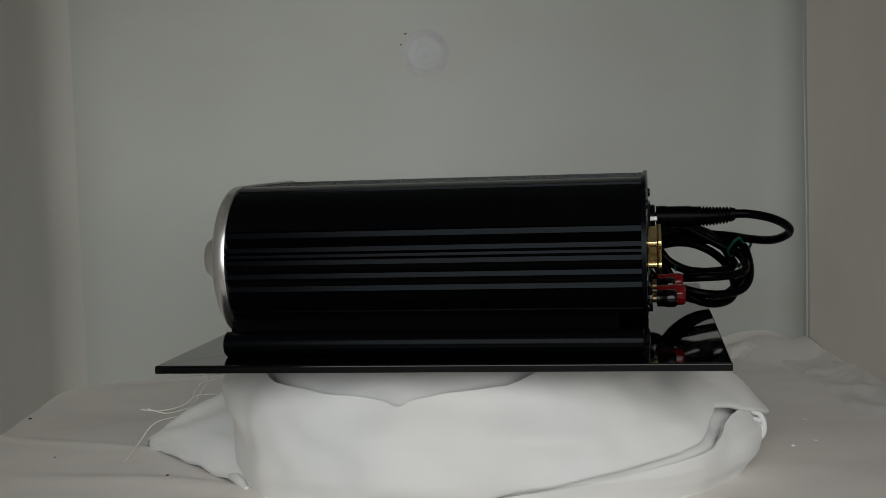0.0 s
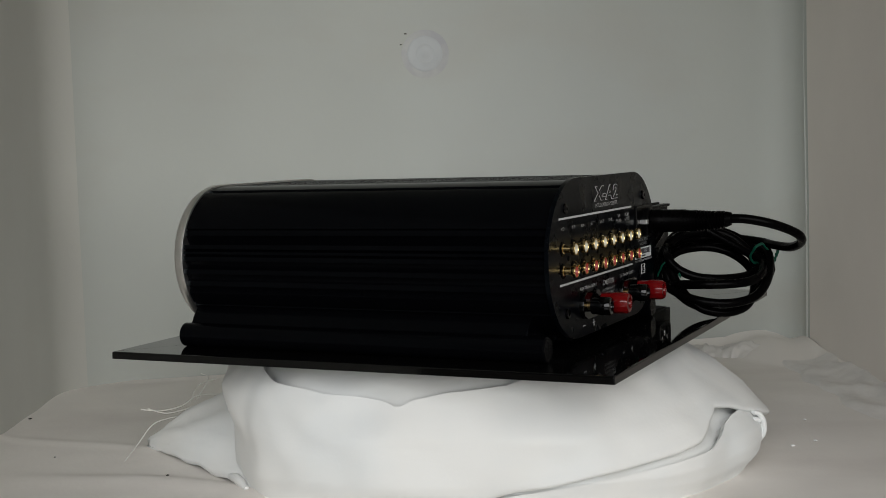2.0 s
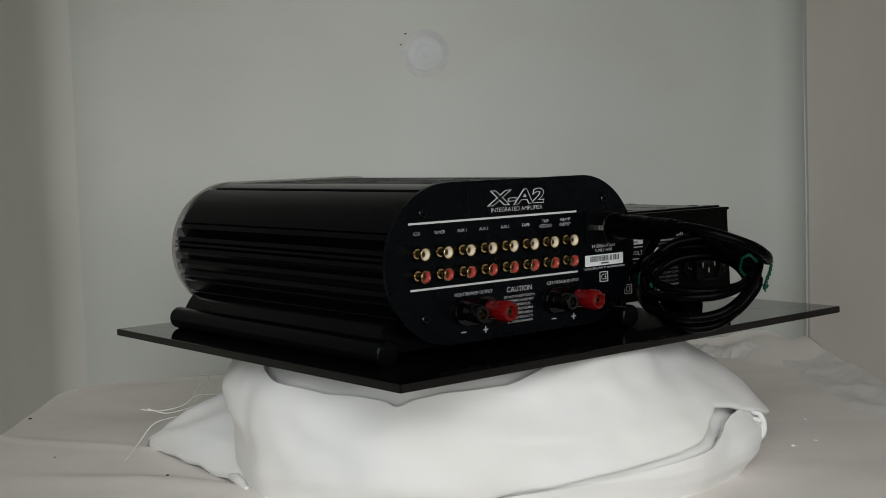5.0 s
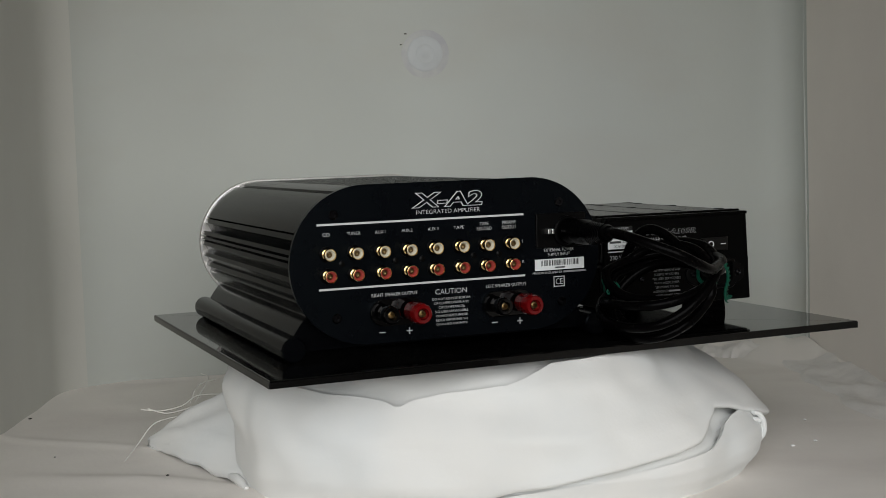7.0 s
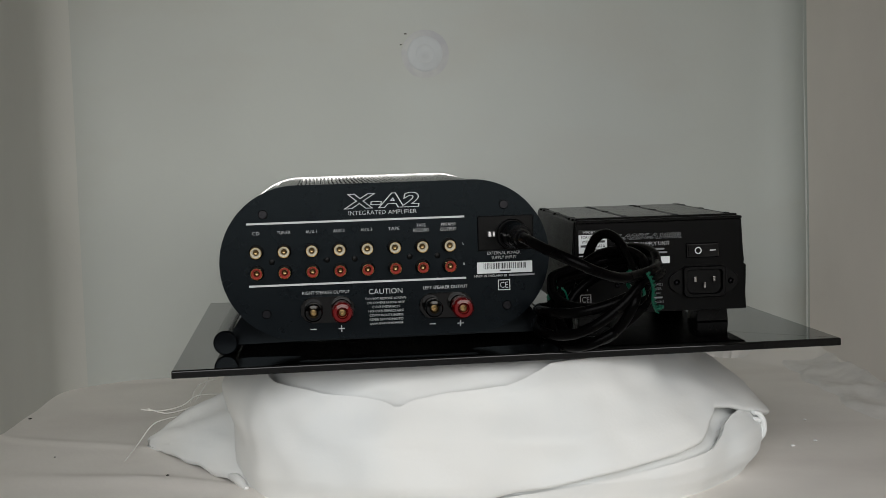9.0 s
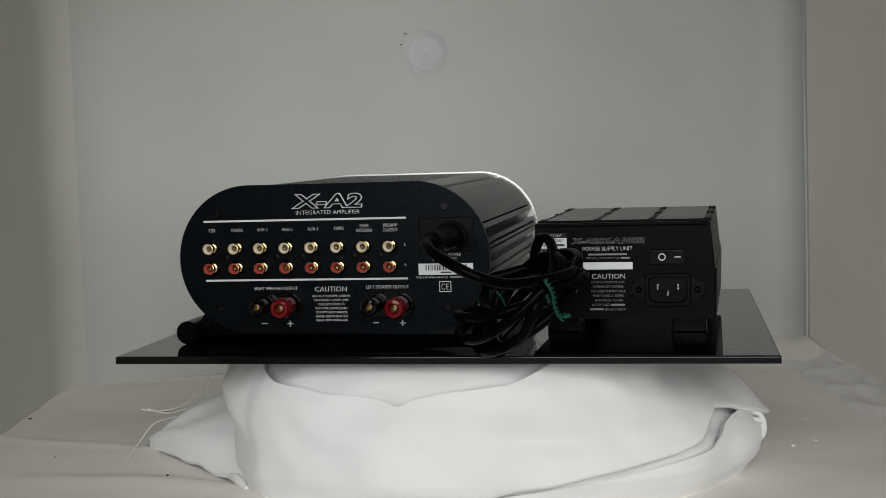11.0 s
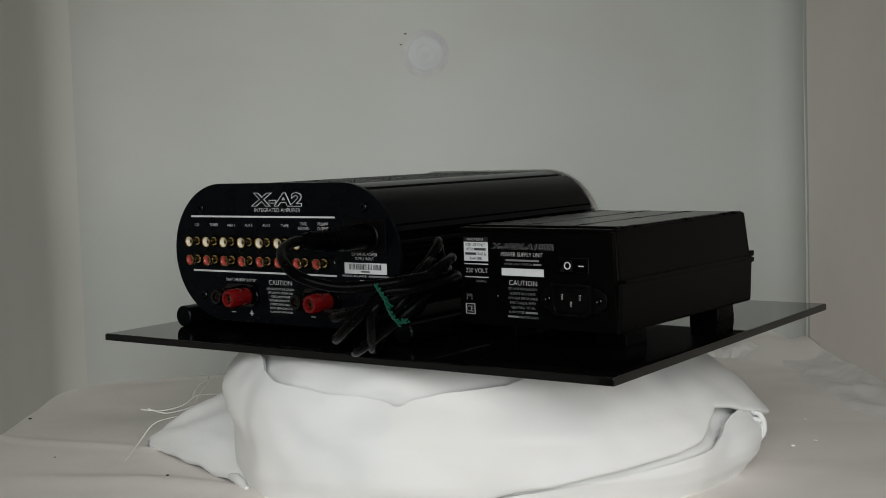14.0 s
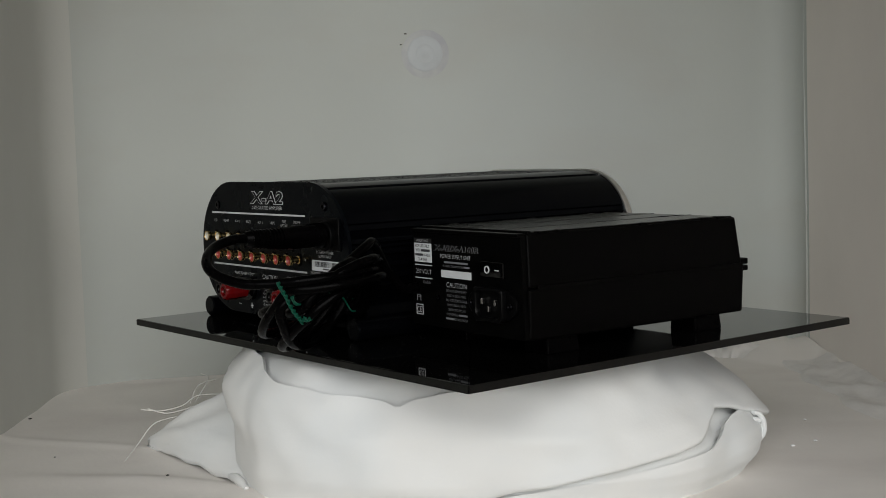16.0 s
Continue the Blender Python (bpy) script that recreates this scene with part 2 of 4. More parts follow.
def back_y(x):
    return BACK_L.y + (x - BACK_L.x) * (BACK_R.y - BACK_L.y) / (BACK_R.x - BACK_L.x)


def floor_height(x, y):
    """The cloth on the floor lies in shallow waves and rises a little along the walls."""
    z = 0.0017 * noise.noise(Vector((x * 7, y * 7, 0.3))) + 0.0008 * noise.noise(Vector((x * 19, y * 19, 1.3)))
    d = y - (-0.100 - 0.42 * (x + 0.225) + 0.012 * math.sin(22 * x))
    z += 0.003 * math.exp(-(d / (0.010 if d > 0 else 0.020)) ** 2) * max(0.0, min(1.0, (x + 0.36) / 0.1, (-0.05 - x) / 0.1))
    d = y - (-0.005 - 0.35 * (x + 0.2))
    z += 0.0015 * math.exp(-(d / 0.008) ** 2) * (1 if x < -0.15 else 0)
    # It is drawn up into the corner like half a tent.
    d = math.hypot((x - 0.326) * 1.1, (y - 0.412) * (0.55 if y < 0.412 else 1.0))
    z += 0.017 * max(0.0, 1 - d / 0.055) ** 0.9
    edge = min(x - west_x(y), RIGHT_X - x, back_y(x) - y)
    z += (0.012 if x > 0 else 0.0022) * max(0.0, 1 - max(edge, 0) / (0.035 if x > 0 else 0.016)) ** 2
    return z


nx, ny = 150, 190
rows = []
for j in range(ny + 1):
    row = []
    for i in range(nx + 1):
        x = LEFT_X + 0.001 + (RIGHT_X - LEFT_X - 0.002) * i / nx
        y = FRONT_Y + (back_y(x) - 0.001 - FRONT_Y) * j / ny
        row.append((x, y, FLOOR_Z + floor_height(x, y)))
    rows.append(row)
tagged(link("floor", grid_mesh(rows), M_FLOOR, smooth=60), "pinkish white cloth floor of the box, softly creased", "floor", kind="structure")
tagged(link("floor_board", boxed(LEFT_X - 0.012, RIGHT_X + 0.012, FRONT_Y, 0.50, FLOOR_Z - 0.015, FLOOR_Z - 0.005), M_WALL), "board under the cloth floor", "floor", kind="structure")

# The seam strip in the corner.
seam = tube(bmesh.new(), [Vector((RIGHT_X - 0.0008, BACK_R.y - 0.045 - 0.002 * math.sin(i * 0.7), FLOOR_Z + 0.006 + 0.05 * i)) for i in range(26)],
            lambda s: 0.0014 + 0.0003 * math.sin(s * 40), 8)
tagged(link("trim", seam, M_WALL, smooth=60), "thin white sealed seam in the corner", "trim", kind="structure")


# ---- the round plug and marks on the back ----
def on_back(x, z, lift=0.0):
    return Vector((x, back_y(x) - lift, z))


BACK_TURN = math.degrees(math.atan2(BACK_R.y - BACK_L.y, BACK_R.x - BACK_L.x))


def wall_plug():
    root = empty("wall_plug", on_back(-0.043, 0.2365))
    tagged(root, "round grey-lilac plastic plug in the back of the box", "plug")
    c = root.location
    rim = turned([(0.0, 0.0), (0.0262, -0.0001), (0.0240, -0.0004), (0.0215, -0.0007), (0.018, -0.0008)], c, n=48, cap=False)
    disc = turned([(0.0194, -0.0006), (0.0186, -0.0011), (0.0170, -0.0014), (0.010, -0.0017), (0.009, -0.0014), (0.004, -0.0014), (0.0026, -0.0020), (0.0, -0.0021)], c, n=40, cap=False)
    for name, bm, mat in (("rim", rim, M_HALO), ("disc", disc, M_DISC)):
        bmesh.ops.rotate(bm, verts=bm.verts, cent=c, matrix=Matrix.Rotation(radians(BACK_TURN), 3, "Z"))
        part(name, bm, mat, root, smooth=40)


wall_plug()


def fleck(name, at, size, mat, label, seed):
    bm = bmesh.new()
    bmesh.ops.create_icosphere(bm, subdivisions=2, radius=size)
    for v in bm.verts:
        v.co *= 1 + 0.4 * noise.noise(v.co * (1.5 / size) + Vector((seed, 0, 0)))
        v.co.x *= 1.5
        v.co.z *= 0.6
    bmesh.ops.translate(bm, verts=bm.verts, vec=at)
    return tagged(link(name, bm, mat, smooth=80), label, "debris", group="flecks in the box")


for i, (x, z, s) in enumerate(((-0.063, 0.258, 0.0016), (-0.0682, 0.2465, 0.0012))):
    fleck("dirt_shade_speck", on_back(x, z, 0.0004), s * 0.7, M_SPECK, "small dark speck on the painted back", i)
# The last one is no dirt: a dark blob for the corner's shadow spot.
for i, (x, y, s) in enumerate(((-0.4182, 0.268, 0.0012), (-0.4045, 0.140, 0.0011), (-0.335, -0.006, 0.0006), (-0.228, -0.078, 0.0009), (0.327, 0.184, 0.0013), (0.331, 0.236, 0.0010), (0.288, 0.385, 0.0016))):
    fleck("dirt_shade_speck", Vector((x, y, FLOOR_Z + floor_height(x, y) + 0.0007)), s, M_SPECK, "small dark speck on the cloth floor", i + 5)
for i, (x, y, s) in enumerate(((0.2625, -0.016, 0.0010), (0.242, -0.029, 0.0012), (0.273, 0.055, 0.0008))):
    fleck("crumb", Vector((x, y, FLOOR_Z + floor_height(x, y) + 0.0007)), s, M_CRUMB, "tiny white crumb on the cloth floor", i + 20)

# Crumpled white tape along the foot of the side, and one lump in the corner.
def crumpled_strip(name, line, width, height, label, seed):
    path = smooth_path(line, 14)
    rows = []
    for i, p in enumerate(path):
        d = (path[min(i + 1, len(path) - 1)] - path[max(i - 1, 0)]).normalized()
        side = Vector((d.y, -d.x, 0))
        row = []
        for k in range(17):
            t = k / 16
            q = p + side * (t - 0.5) * width * (1 + 0.35 * noise.noise(Vector((i * 0.13, seed, k * 0.02))))
            f = noise.noise(Vector((i * 0.11, t * 2.6, seed))) + 0.5 * noise.noise(Vector((i * 0.35, t * 6, seed + 3)))
            crease = 1 - 2.2 * abs(noise.noise(Vector((i * 0.07 + t * 1.3, t * 2.2 - i * 0.03, seed + 7))))
            h = height * math.sin(math.pi * t) ** 0.5 * (0.62 + 0.40 * f + 0.38 * crease) * min(1, 6 * i / len(path) + 0.15, 6 * (1 - i / len(path)) + 0.15)
            row.append((q.x, q.y, FLOOR_Z + floor_height(q.x, q.y) - 0.001 + max(h, 0.0)))
        rows.append(row)
    return tagged(link(name, grid_mesh(rows), M_STRIP, smooth=50), label, "tape")


crumpled_strip("crumpled_tape", [(0.352, 0.02, 0), (0.350, 0.12, 0), (0.347, 0.20, 0), (0.346, 0.27, 0), (0.343, 0.33, 0)], 0.054, 0.0065, "crumpled white tape along the foot of the box side", 2.0)
crumpled_strip("crumpled_tape", [(0.300, 0.372, 0), (0.285, 0.385, 0), (0.262, 0.395, 0), (0.235, 0.40, 0), (0.18, 0.395, 0)], 0.045, 0.011, "crumpled white tape heaped in the corner of the box", 9.0)


# ---- the dim room in front of the box, closed all round, with a window ----
RX0, RX1, RY0, RY1, RZ0, RZ1 = -2.2, 2.2, WIN_Y, 0.9, FLOOR_Z - 0.0155, 2.5
tagged(link("ground", boxed(RX0 - 0.1, RX1 + 0.1, RY0 - 0.1, RY1 + 0.1, RZ0 - 0.05, RZ0), M_ROOMFLOOR), "plain brown room floor", "floor", kind="structure")
tagged(link("ceiling_room", boxed(RX0 - 0.1, RX1 + 0.1, RY0 - 0.1, RY1 + 0.1, RZ1, RZ1 + 0.05), M_ROOM), "plain room ceiling", "ceiling", kind="structure")
for nm, b in (("wall_1", (RX0 - 0.1, RX0, RY0 - 0.1, RY1 + 0.1)), ("wall_2", (RX1, RX1 + 0.1, RY0 - 0.1, RY1 + 0.1)), ("wall_3", (RX0, RX1, RY1, RY1 + 0.1))):
    tagged(link(nm, boxed(*b, RZ0, RZ1), M_ROOM), "plain painted room wall", "wall", kind="structure")
bm = bmesh.new()
for b in ((RX0, WIN_X0, RZ0, RZ1), (WIN_X1, RX1, RZ0, RZ1), (WIN_X0, WIN_X1, RZ0, WIN_Z0), (WIN_X0, WIN_X1, WIN_Z1, RZ1)):
    box(bm, b[0], b[1], RY0 - 0.1, RY0, b[2], b[3])
tagged(link("wall_4", bm, M_ROOM), "plain painted room wall with a window opening", "wall", kind="structure")


# ---- the bundle of folded cloth under the glass ----
CLOTH = Vector((0.020, 0.0))


def along(table, x):
    """Reads a value between the pairs of a short table."""
    for (a, u), (b, v) in zip(table, table[1:]):
        if x <= b:
            t = min(1.0, max(0.0, (x - a) / (b - a)))
            return u + (v - u) * (0.8 * t + 0.2 * t * t * (3 - 2 * t))
    return table[-1][1]


EAST = ((0.0, 0.108), (0.02, 0.128), (0.040, 0.155), (0.052, 0.171), (0.062, 0.181), (0.070, 0.188), (0.078, 0.189), (0.088, 0.188), (0.1, 0.177), (0.11, 0.171))
WEST = ((0.0, 0.186), (0.03, 0.208), (0.07, 0.202), (0.1, 0.199))
SOUTH = ((0.0, 0.165), (0.02, 0.183), (0.05, 0.197), (0.08, 0.200), (0.1, 0.190))


def cloth_point(phi, z, grow, creased=False):
    """A point on the bundle: phi in degrees round it, 0 to the east and -90 towards the opening."""
    a = radians(phi)
    c, s = math.cos(a), math.sin(a)
    e = 2.25 if c > 0 else 2.25 - 0.75 * c * s * s * 2
    k = (abs(c) ** e + abs(s) ** e) ** (-1 / e)
    soft = 1 - 0.8 * smoothstep(0.2, 0.7, c) - 0.45 * smoothstep(0.3, 0.8, -c)
    fold = 0.0055 * soft * noise.noise(Vector((c * 2.2, s * 2.2, z * 16))) + 0.0035 * noise.noise(Vector((c * 5, s * 5, z * 38 + 4)))
    fold += 0.0030 * math.exp(-((math.degrees(math.atan2(s, c)) + 118 + 260 * (z + 0.05)) / 7) ** 2) - 0.0022 * math.exp(-((math.degrees(math.atan2(s, c)) + 70 - 900 * (z + 0.055)) / 9) ** 2)
    fold += 0.0022 * soft * noise.noise(Vector((c * 3 + z * 30, s * 14, 7.0 + z * 50)))
    fold += 0.0006 * noise.noise(Vector((c * 11, s * 11, z * 50 + 2))) + 0.0020 * noise.noise(Vector((c * 4 - z * 22, s * 4 + z * 22, 9.0)))
    if creased:
        fold += 0.0022 * math.sin(phi * 0.16 - z * 230) * noise.noise(Vector((c * 3, s * 3, 4.4))) + 0.0016 * math.sin(phi * 0.31 + z * 120)
    rx = along(EAST if c > 0 else WEST, -z)
    return Vector((CLOTH.x + (rx * k + grow + fold) * c, CLOTH.y + (along(SOUTH, -z) * k + grow + fold) * s, z))


def smoothstep(a, b, x):
    t = min(1.0, max(0.0, (x - a) / (b - a)))
    return t * t * (3 - 2 * t)


def floor_hem(phi):
    return FLOOR_Z - 0.003


def cloth_layer(name, parent, grow, top, phi0, phi1, label, closed=False, hem=floor_hem):
    """A sheet wrapped round the bundle from its top edge down to its hem; both edges roll inwards."""
    n = int((phi1 - phi0) / 1.2)
    rows = []
    for i in range(n + 1):
        phi = phi0 + (phi1 - phi0) * i / n
        zt, zh = top(phi), hem(phi)
        end = 1.0 if closed else smoothstep(0, 14, phi - phi0) * smoothstep(0, 14, phi1 - phi)
        g = (grow(phi) if callable(grow) else grow) * (0.1 + 0.9 * end)
        row = []
        for k in range(6):
            a = math.pi * 0.5 * k / 5
            lip = 1 - math.sin(a)
            row.append(cloth_point(phi, min(zt - 0.004 * lip - (0.010 if k == 0 else 0), -0.004), g - 0.007 * lip if k else g - 0.012))
        base = row[-1].z
        stop = min(zh, base - 0.004)
        for k in range(1, 22):
            row.append(cloth_point(phi, base + (stop - base) * k / 21, g))
        for dz, dg in ((-0.0014, 0.0006), (-0.0028, 0.0020), (-0.0036, 0.0042), (-0.0034, 0.0068), (-0.0018, 0.0095), (0.0040, 0.0165)):
            row.append(cloth_point(phi, stop + dz, g - dg))
        rows.append(row)
    return part(name, grid_mesh(rows), M_CLOTH, parent, label, smooth=70)


def cloth_bundle():
    root = tagged(empty("cloth_bundle", (CLOTH.x, CLOTH.y, FLOOR_Z)), "bundle of folded white cotton cloth under the black glass", "cloth")
    # The inner bundle with its top, on which the glass lies.
    rows = []
    for i in range(241):
        phi = -180 + 1.5 * i
        row = []
        for k in range(9):
            p = cloth_point(phi, -0.0045, -0.007, True)
            f = k / 8
            row.append(Vector((CLOTH.x + (p.x - CLOTH.x) * f, CLOTH.y + (p.y - CLOTH.y) * f, -0.0038 - 0.0022 * f * f)))
        for k in range(1, 24):
            row.append(cloth_point(phi, -0.0065 + (FLOOR_Z + 0.0035) * k / 23, -0.007, True))
        rows.append(row)
    part("inner_fold", grid_mesh(rows), M_CLOTH, root, smooth=70)

    def outer_top(phi):
        # A wide shallow dip with a small hanging tip.
        return along(((-152, -0.004), (-144, -0.006), (-139, -0.0130), (-133, -0.0178), (-127, -0.0192), (-121, -0.0222), (-117, -0.0228), (-111, -0.0262), (-108.5, -0.0300), (-106, -0.0250), (-100, -0.0205), (-90, -0.017), (-76, -0.006), (-60, -0.004)), phi)

    def hem(phi):
        # The hem is lifted in one slanting sweep.
        return along(((-112, -0.106), (-100, -0.094), (-89, -0.0815), (-74, -0.0715), (-58, -0.0648), (-51, -0.0612), (-47, -0.0572), (-43, -0.0510), (-38, -0.0445), (-33, -0.0475), (-25, -0.0560), (-17, -0.0640), (-8, -0.072), (12, -0.088), (30, -0.106)), phi)

    def proud(phi):
        return 0.004 + (0.008 + 0.004 * smoothstep(-40, -15, phi)) * smoothstep(-108, -80, phi) * (1 - smoothstep(15, 40, phi))

    def wave(phi, k, seed):
        return noise.noise(Vector((phi * k, seed, 1.7)))

    cloth_layer("outer_fold", root, proud, outer_top, -180, 180, "outer fold with a slack upper edge and lifted hem", True, hem)
    # A thin edge that peeps out below the hem and runs up into the hollow.
    cloth_layer("middle_fold", root, lambda phi: proud(phi) - 0.0085 - 0.006 * smoothstep(-46, -38, phi), lambda phi: hem(phi) + 0.010, -106, 18, "narrow fold under the hem", False,
                lambda phi: hem(phi) - along(((-104, 0.010), (-80, 0.014), (-58, 0.018), (-42, 0.020), (-37, 0.024), (-30, 0.022), (-18, 0.016), (18, 0.010)), phi) + 0.0012 * wave(phi, 0.12, 3))
    cloth_layer("lower_fold", root, lambda phi: 0.0065 + 0.0045 * smoothstep(-80, -50, phi) - 0.007 * smoothstep(-30, 0, phi) + 0.002 * wave(phi, 0.04, 5),
                lambda phi: along(((-114, -0.106), (-105, -0.0975), (-97, -0.0910), (-89, -0.0872), (-80, -0.0818), (-70, -0.0768), (-58, -0.0724), (-48, -0.0688), (-42, -0.0640), (-38, -0.0585), (-34, -0.0556), (-30, -0.0552), (-22, -0.0580), (-12, -0.0625), (0, -0.068), (30, -0.100)), phi) + 0.0007 * wave(phi, 0.08, 8), -114, 30, "loosely rolled lower fold")
    # A small rolled end that shows its opening.
    rows = []
    for i in range(40):
        a = 1.9 - 7.2 * i / 39
        r = 0.0100 - 0.0055 * i / 39
        rows.append([Vector((0.2015 + 0.50 * r * math.cos(a) + 0.0005 * noise.noise(Vector((i * 0.3, t * 3, 1))) - 0.010 * t, -0.091 + 0.070 * t - 0.0022 * math.sin(math.pi * min(1, 3 * t)), -0.0715 + 0.95 * r * math.sin(a) - 0.004 * t)) for t in (k / 8 for k in range(9))])
    roll = part("rolled_end", grid_mesh(rows), M_CLOTH, root, "rolled cloth end", smooth=70)
    # A pointed flap spread on the floor with a frayed edge.
    rows = []
    a0, a1 = Vector((-0.2665, 0.018, FLOOR_Z + 0.003)), Vector((-0.148, -0.140, FLOOR_Z + 0.002))
    b0, b1 = Vector((-0.2655, 0.022, FLOOR_Z + 0.0035)), Vector((-0.165, 0.030, -0.030))
    for j in range(25):
        v = j / 24
        row = []
        for i in range(31):
            u = i / 30
            lo, hi = a0.lerp(a1, u), b0.lerp(b1, u)
            p = lo.lerp(hi, v)
            p.z += 0.016 * math.sin(math.pi * v) * (0.3 + 0.7 * u) * (1 - 0.3 * u)
            p += Vector((-0.012, -0.004, 0)) * math.sin(math.pi * u) * math.sin(math.pi * v)
            p.z += 0.0028 * noise.noise(Vector((u * 4, v * 5, 2.2))) + 0.0050 * math.exp(-((v - 0.60 - 0.12 * u) / 0.07) ** 2) * smoothstep(0.10, 0.35, u) + 0.0016 * noise.noise(Vector((u * 9 + v * 4, v * 9, 6.0)))
            row.append(p)
        rows.append(row)
    flap = part("flap", grid_mesh(rows), M_CLOTH, root, "pointed cloth flap with a frayed edge", smooth=70)
    for sol in (flap, roll):
        md = sol.modifiers.new("thickness", "SOLIDIFY")
        md.thickness, md.offset = (0.0016 if sol is flap else 0.0028), 1
    # The corner of the flap that turns up at the front.
    curl = [Vector((-0.182 + 0.021 * t, -0.088 - 0.040 * t, FLOOR_Z + 0.003 + 0.003 * math.sin(3 * t))) for t in (0, 0.25, 0.5, 0.75, 1)]
    part("turned_hem", tube(bmesh.new(), curl, lambda s: 0.0036 * math.sin(0.25 + 2.4 * s), 10), M_CLOTH, root, smooth=70)
    for line in (
        [(-0.2050, 0.036, -0.0600), (-0.2278, 0.035, -0.0607), (-0.2400, 0.030, -0.0678), (-0.2574, 0.030, -0.0715), (-0.2736, 0.030, -0.0701)],
        [(-0.2200, 0.036, -0.0660), (-0.2421, 0.030, -0.0719), (-0.2551, 0.030, -0.0735), (-0.2680, 0.030, -0.0695)],
        [(-0.2420, 0.030, -0.0765), (-0.2500, 0.026, -0.0770), (-0.2611, 0.015, -0.0798), (-0.2694, 0.0, -0.0914), (-0.2731, -0.026, -0.0985)],
        [(-0.235, 0.06, -0.070), (-0.228, 0.08, -0.055), (-0.236, 0.09, -0.052)],
        [(-0.240, 0.06, -0.072), (-0.236, 0.075, -0.060), (-0.222, 0.085, -0.056)],
    ):
        part("loose_thread", tube(bmesh.new(), smooth_path(line, 8), 0.00045, 5), M_THREAD, root, "frayed white thread")


cloth_bundle()


# ---- the turning sheet of black glass ----
def glass_sheet():
    pts = [(-0.2132, -0.1878), (0.2238, -0.1820), (0.2190, 0.1800), (-0.2187, 0.1755)]
    bm = bmesh.new()
    lo = [bm.verts.new((x, y, GLASS_BOTTOM)) for x, y in pts]
    hi = [bm.verts.new((x, y, GLASS_TOP)) for x, y in pts]
    faces = [bm.faces.new(lo), bm.faces.new(hi)] + [bm.faces.new((lo[i], lo[(i + 1) % 4], hi[(i + 1) % 4], hi[i])) for i in range(4)]
    up = [e for e in bm.edges if abs(e.verts[0].co.z - e.verts[1].co.z) > 0.001]
    bmesh.ops.bevel(bm, geom=up, offset=0.0007, segments=2, affect="EDGES", profile=0.5)
    rim = [e for e in bm.edges if abs(e.verts[0].co.z - e.verts[1].co.z) < 1e-5 and e.calc_face_angle(0) > 1.0 and e.verts[0].co.z > 0]
    bmesh.ops.bevel(bm, geom=rim, offset=0.0012, segments=5, affect="EDGES", profile=0.5)
    for f in bm.faces:
        f.normal_update()
        f.material_index = 0 if abs(f.normal.z) > 0.95 else 1
    ob = link("glass_sheet", bm, M_GLASS, smooth=40)
    ob.data.materials.append(M_RIM)
    return tagged(ob, "rectangular sheet of glossy black glass on the cloth", "glass sheet")


sheet = glass_sheet()


# ---- the amplifier ----
AX, AZ, AW, AH = -0.0736, 0.0622, 0.2214, 0.1036     # middle, width and height of its round-ended outline
A_BACK, A_FRONT = -0.1375, 0.139


def stadium(w, h, n=40, straight=40):
    """Round-ended outline, as points with their outward normals."""
    r = h / 2
    half = w / 2 - r
    out = []
    for k in range(straight):
        out.append(((half - 2 * half * k / straight, r), (0, 1)))
    for k in range(n):
        a = math.pi / 2 + math.pi * k / n
        out.append(((-half + r * math.cos(a), r * math.sin(a)), (math.cos(a), math.sin(a))))
    for k in range(straight):
        out.append(((-half + 2 * half * k / straight, -r), (0, -1)))
    for k in range(n):
        a = -math.pi / 2 + math.pi * k / n
        out.append(((half + r * math.cos(a), r * math.sin(a)), (math.cos(a), math.sin(a))))
    return out


def outline_at(w, h, **kw):
    return [(AX + p[0], AZ + p[1]) for p, _ in stadium(w, h, **kw)]


def fin_depth(x, z, nx_, nz_):
    """How deep the outline is cut: fins on the rounded sides, fine ribs on the flat top, one seam."""
    if nz_ > 0.999:
        return 0.0017 if abs(x) < 0.058 and (x / 0.0032) % 1 > 0.45 else 0.0
    if nz_ < -0.7:
        return 0.0
    d = 0.0
    zz = z + AZ
    if 0.0405 < zz < 0.0840:
        lands = ((0.0797, 0.0834), (0.0706, 0.0741), (0.0667, 0.0694), (0.0620, 0.0657), (0.0530, 0.0567), (0.0440, 0.0477), (0.0390, 0.0400))
        rise = math.asin(max(-1.0, min(1.0, nz_)))
        d = 0.003
        for (lo, hi), (lo2, hi2) in zip(lands, lands[1:]):
            if hi2 <= zz <= lo:
                d = 0.0022 + math.tan(radians(28) + rise) * (lo - zz)
        for lo, hi in lands[:-1]:
            if lo < zz < hi:
                lean = math.tan(radians(12) - rise)
                d = lean * (zz - lo) if lean > 0 else -lean * (hi - zz)
    elif 0.0395 < zz <= 0.0405 or 0.0300 < zz < 0.0312:
        d = 0.0012
    if 0.1085 < z + AZ < 0.1098:
        d = 0.0012
    return d


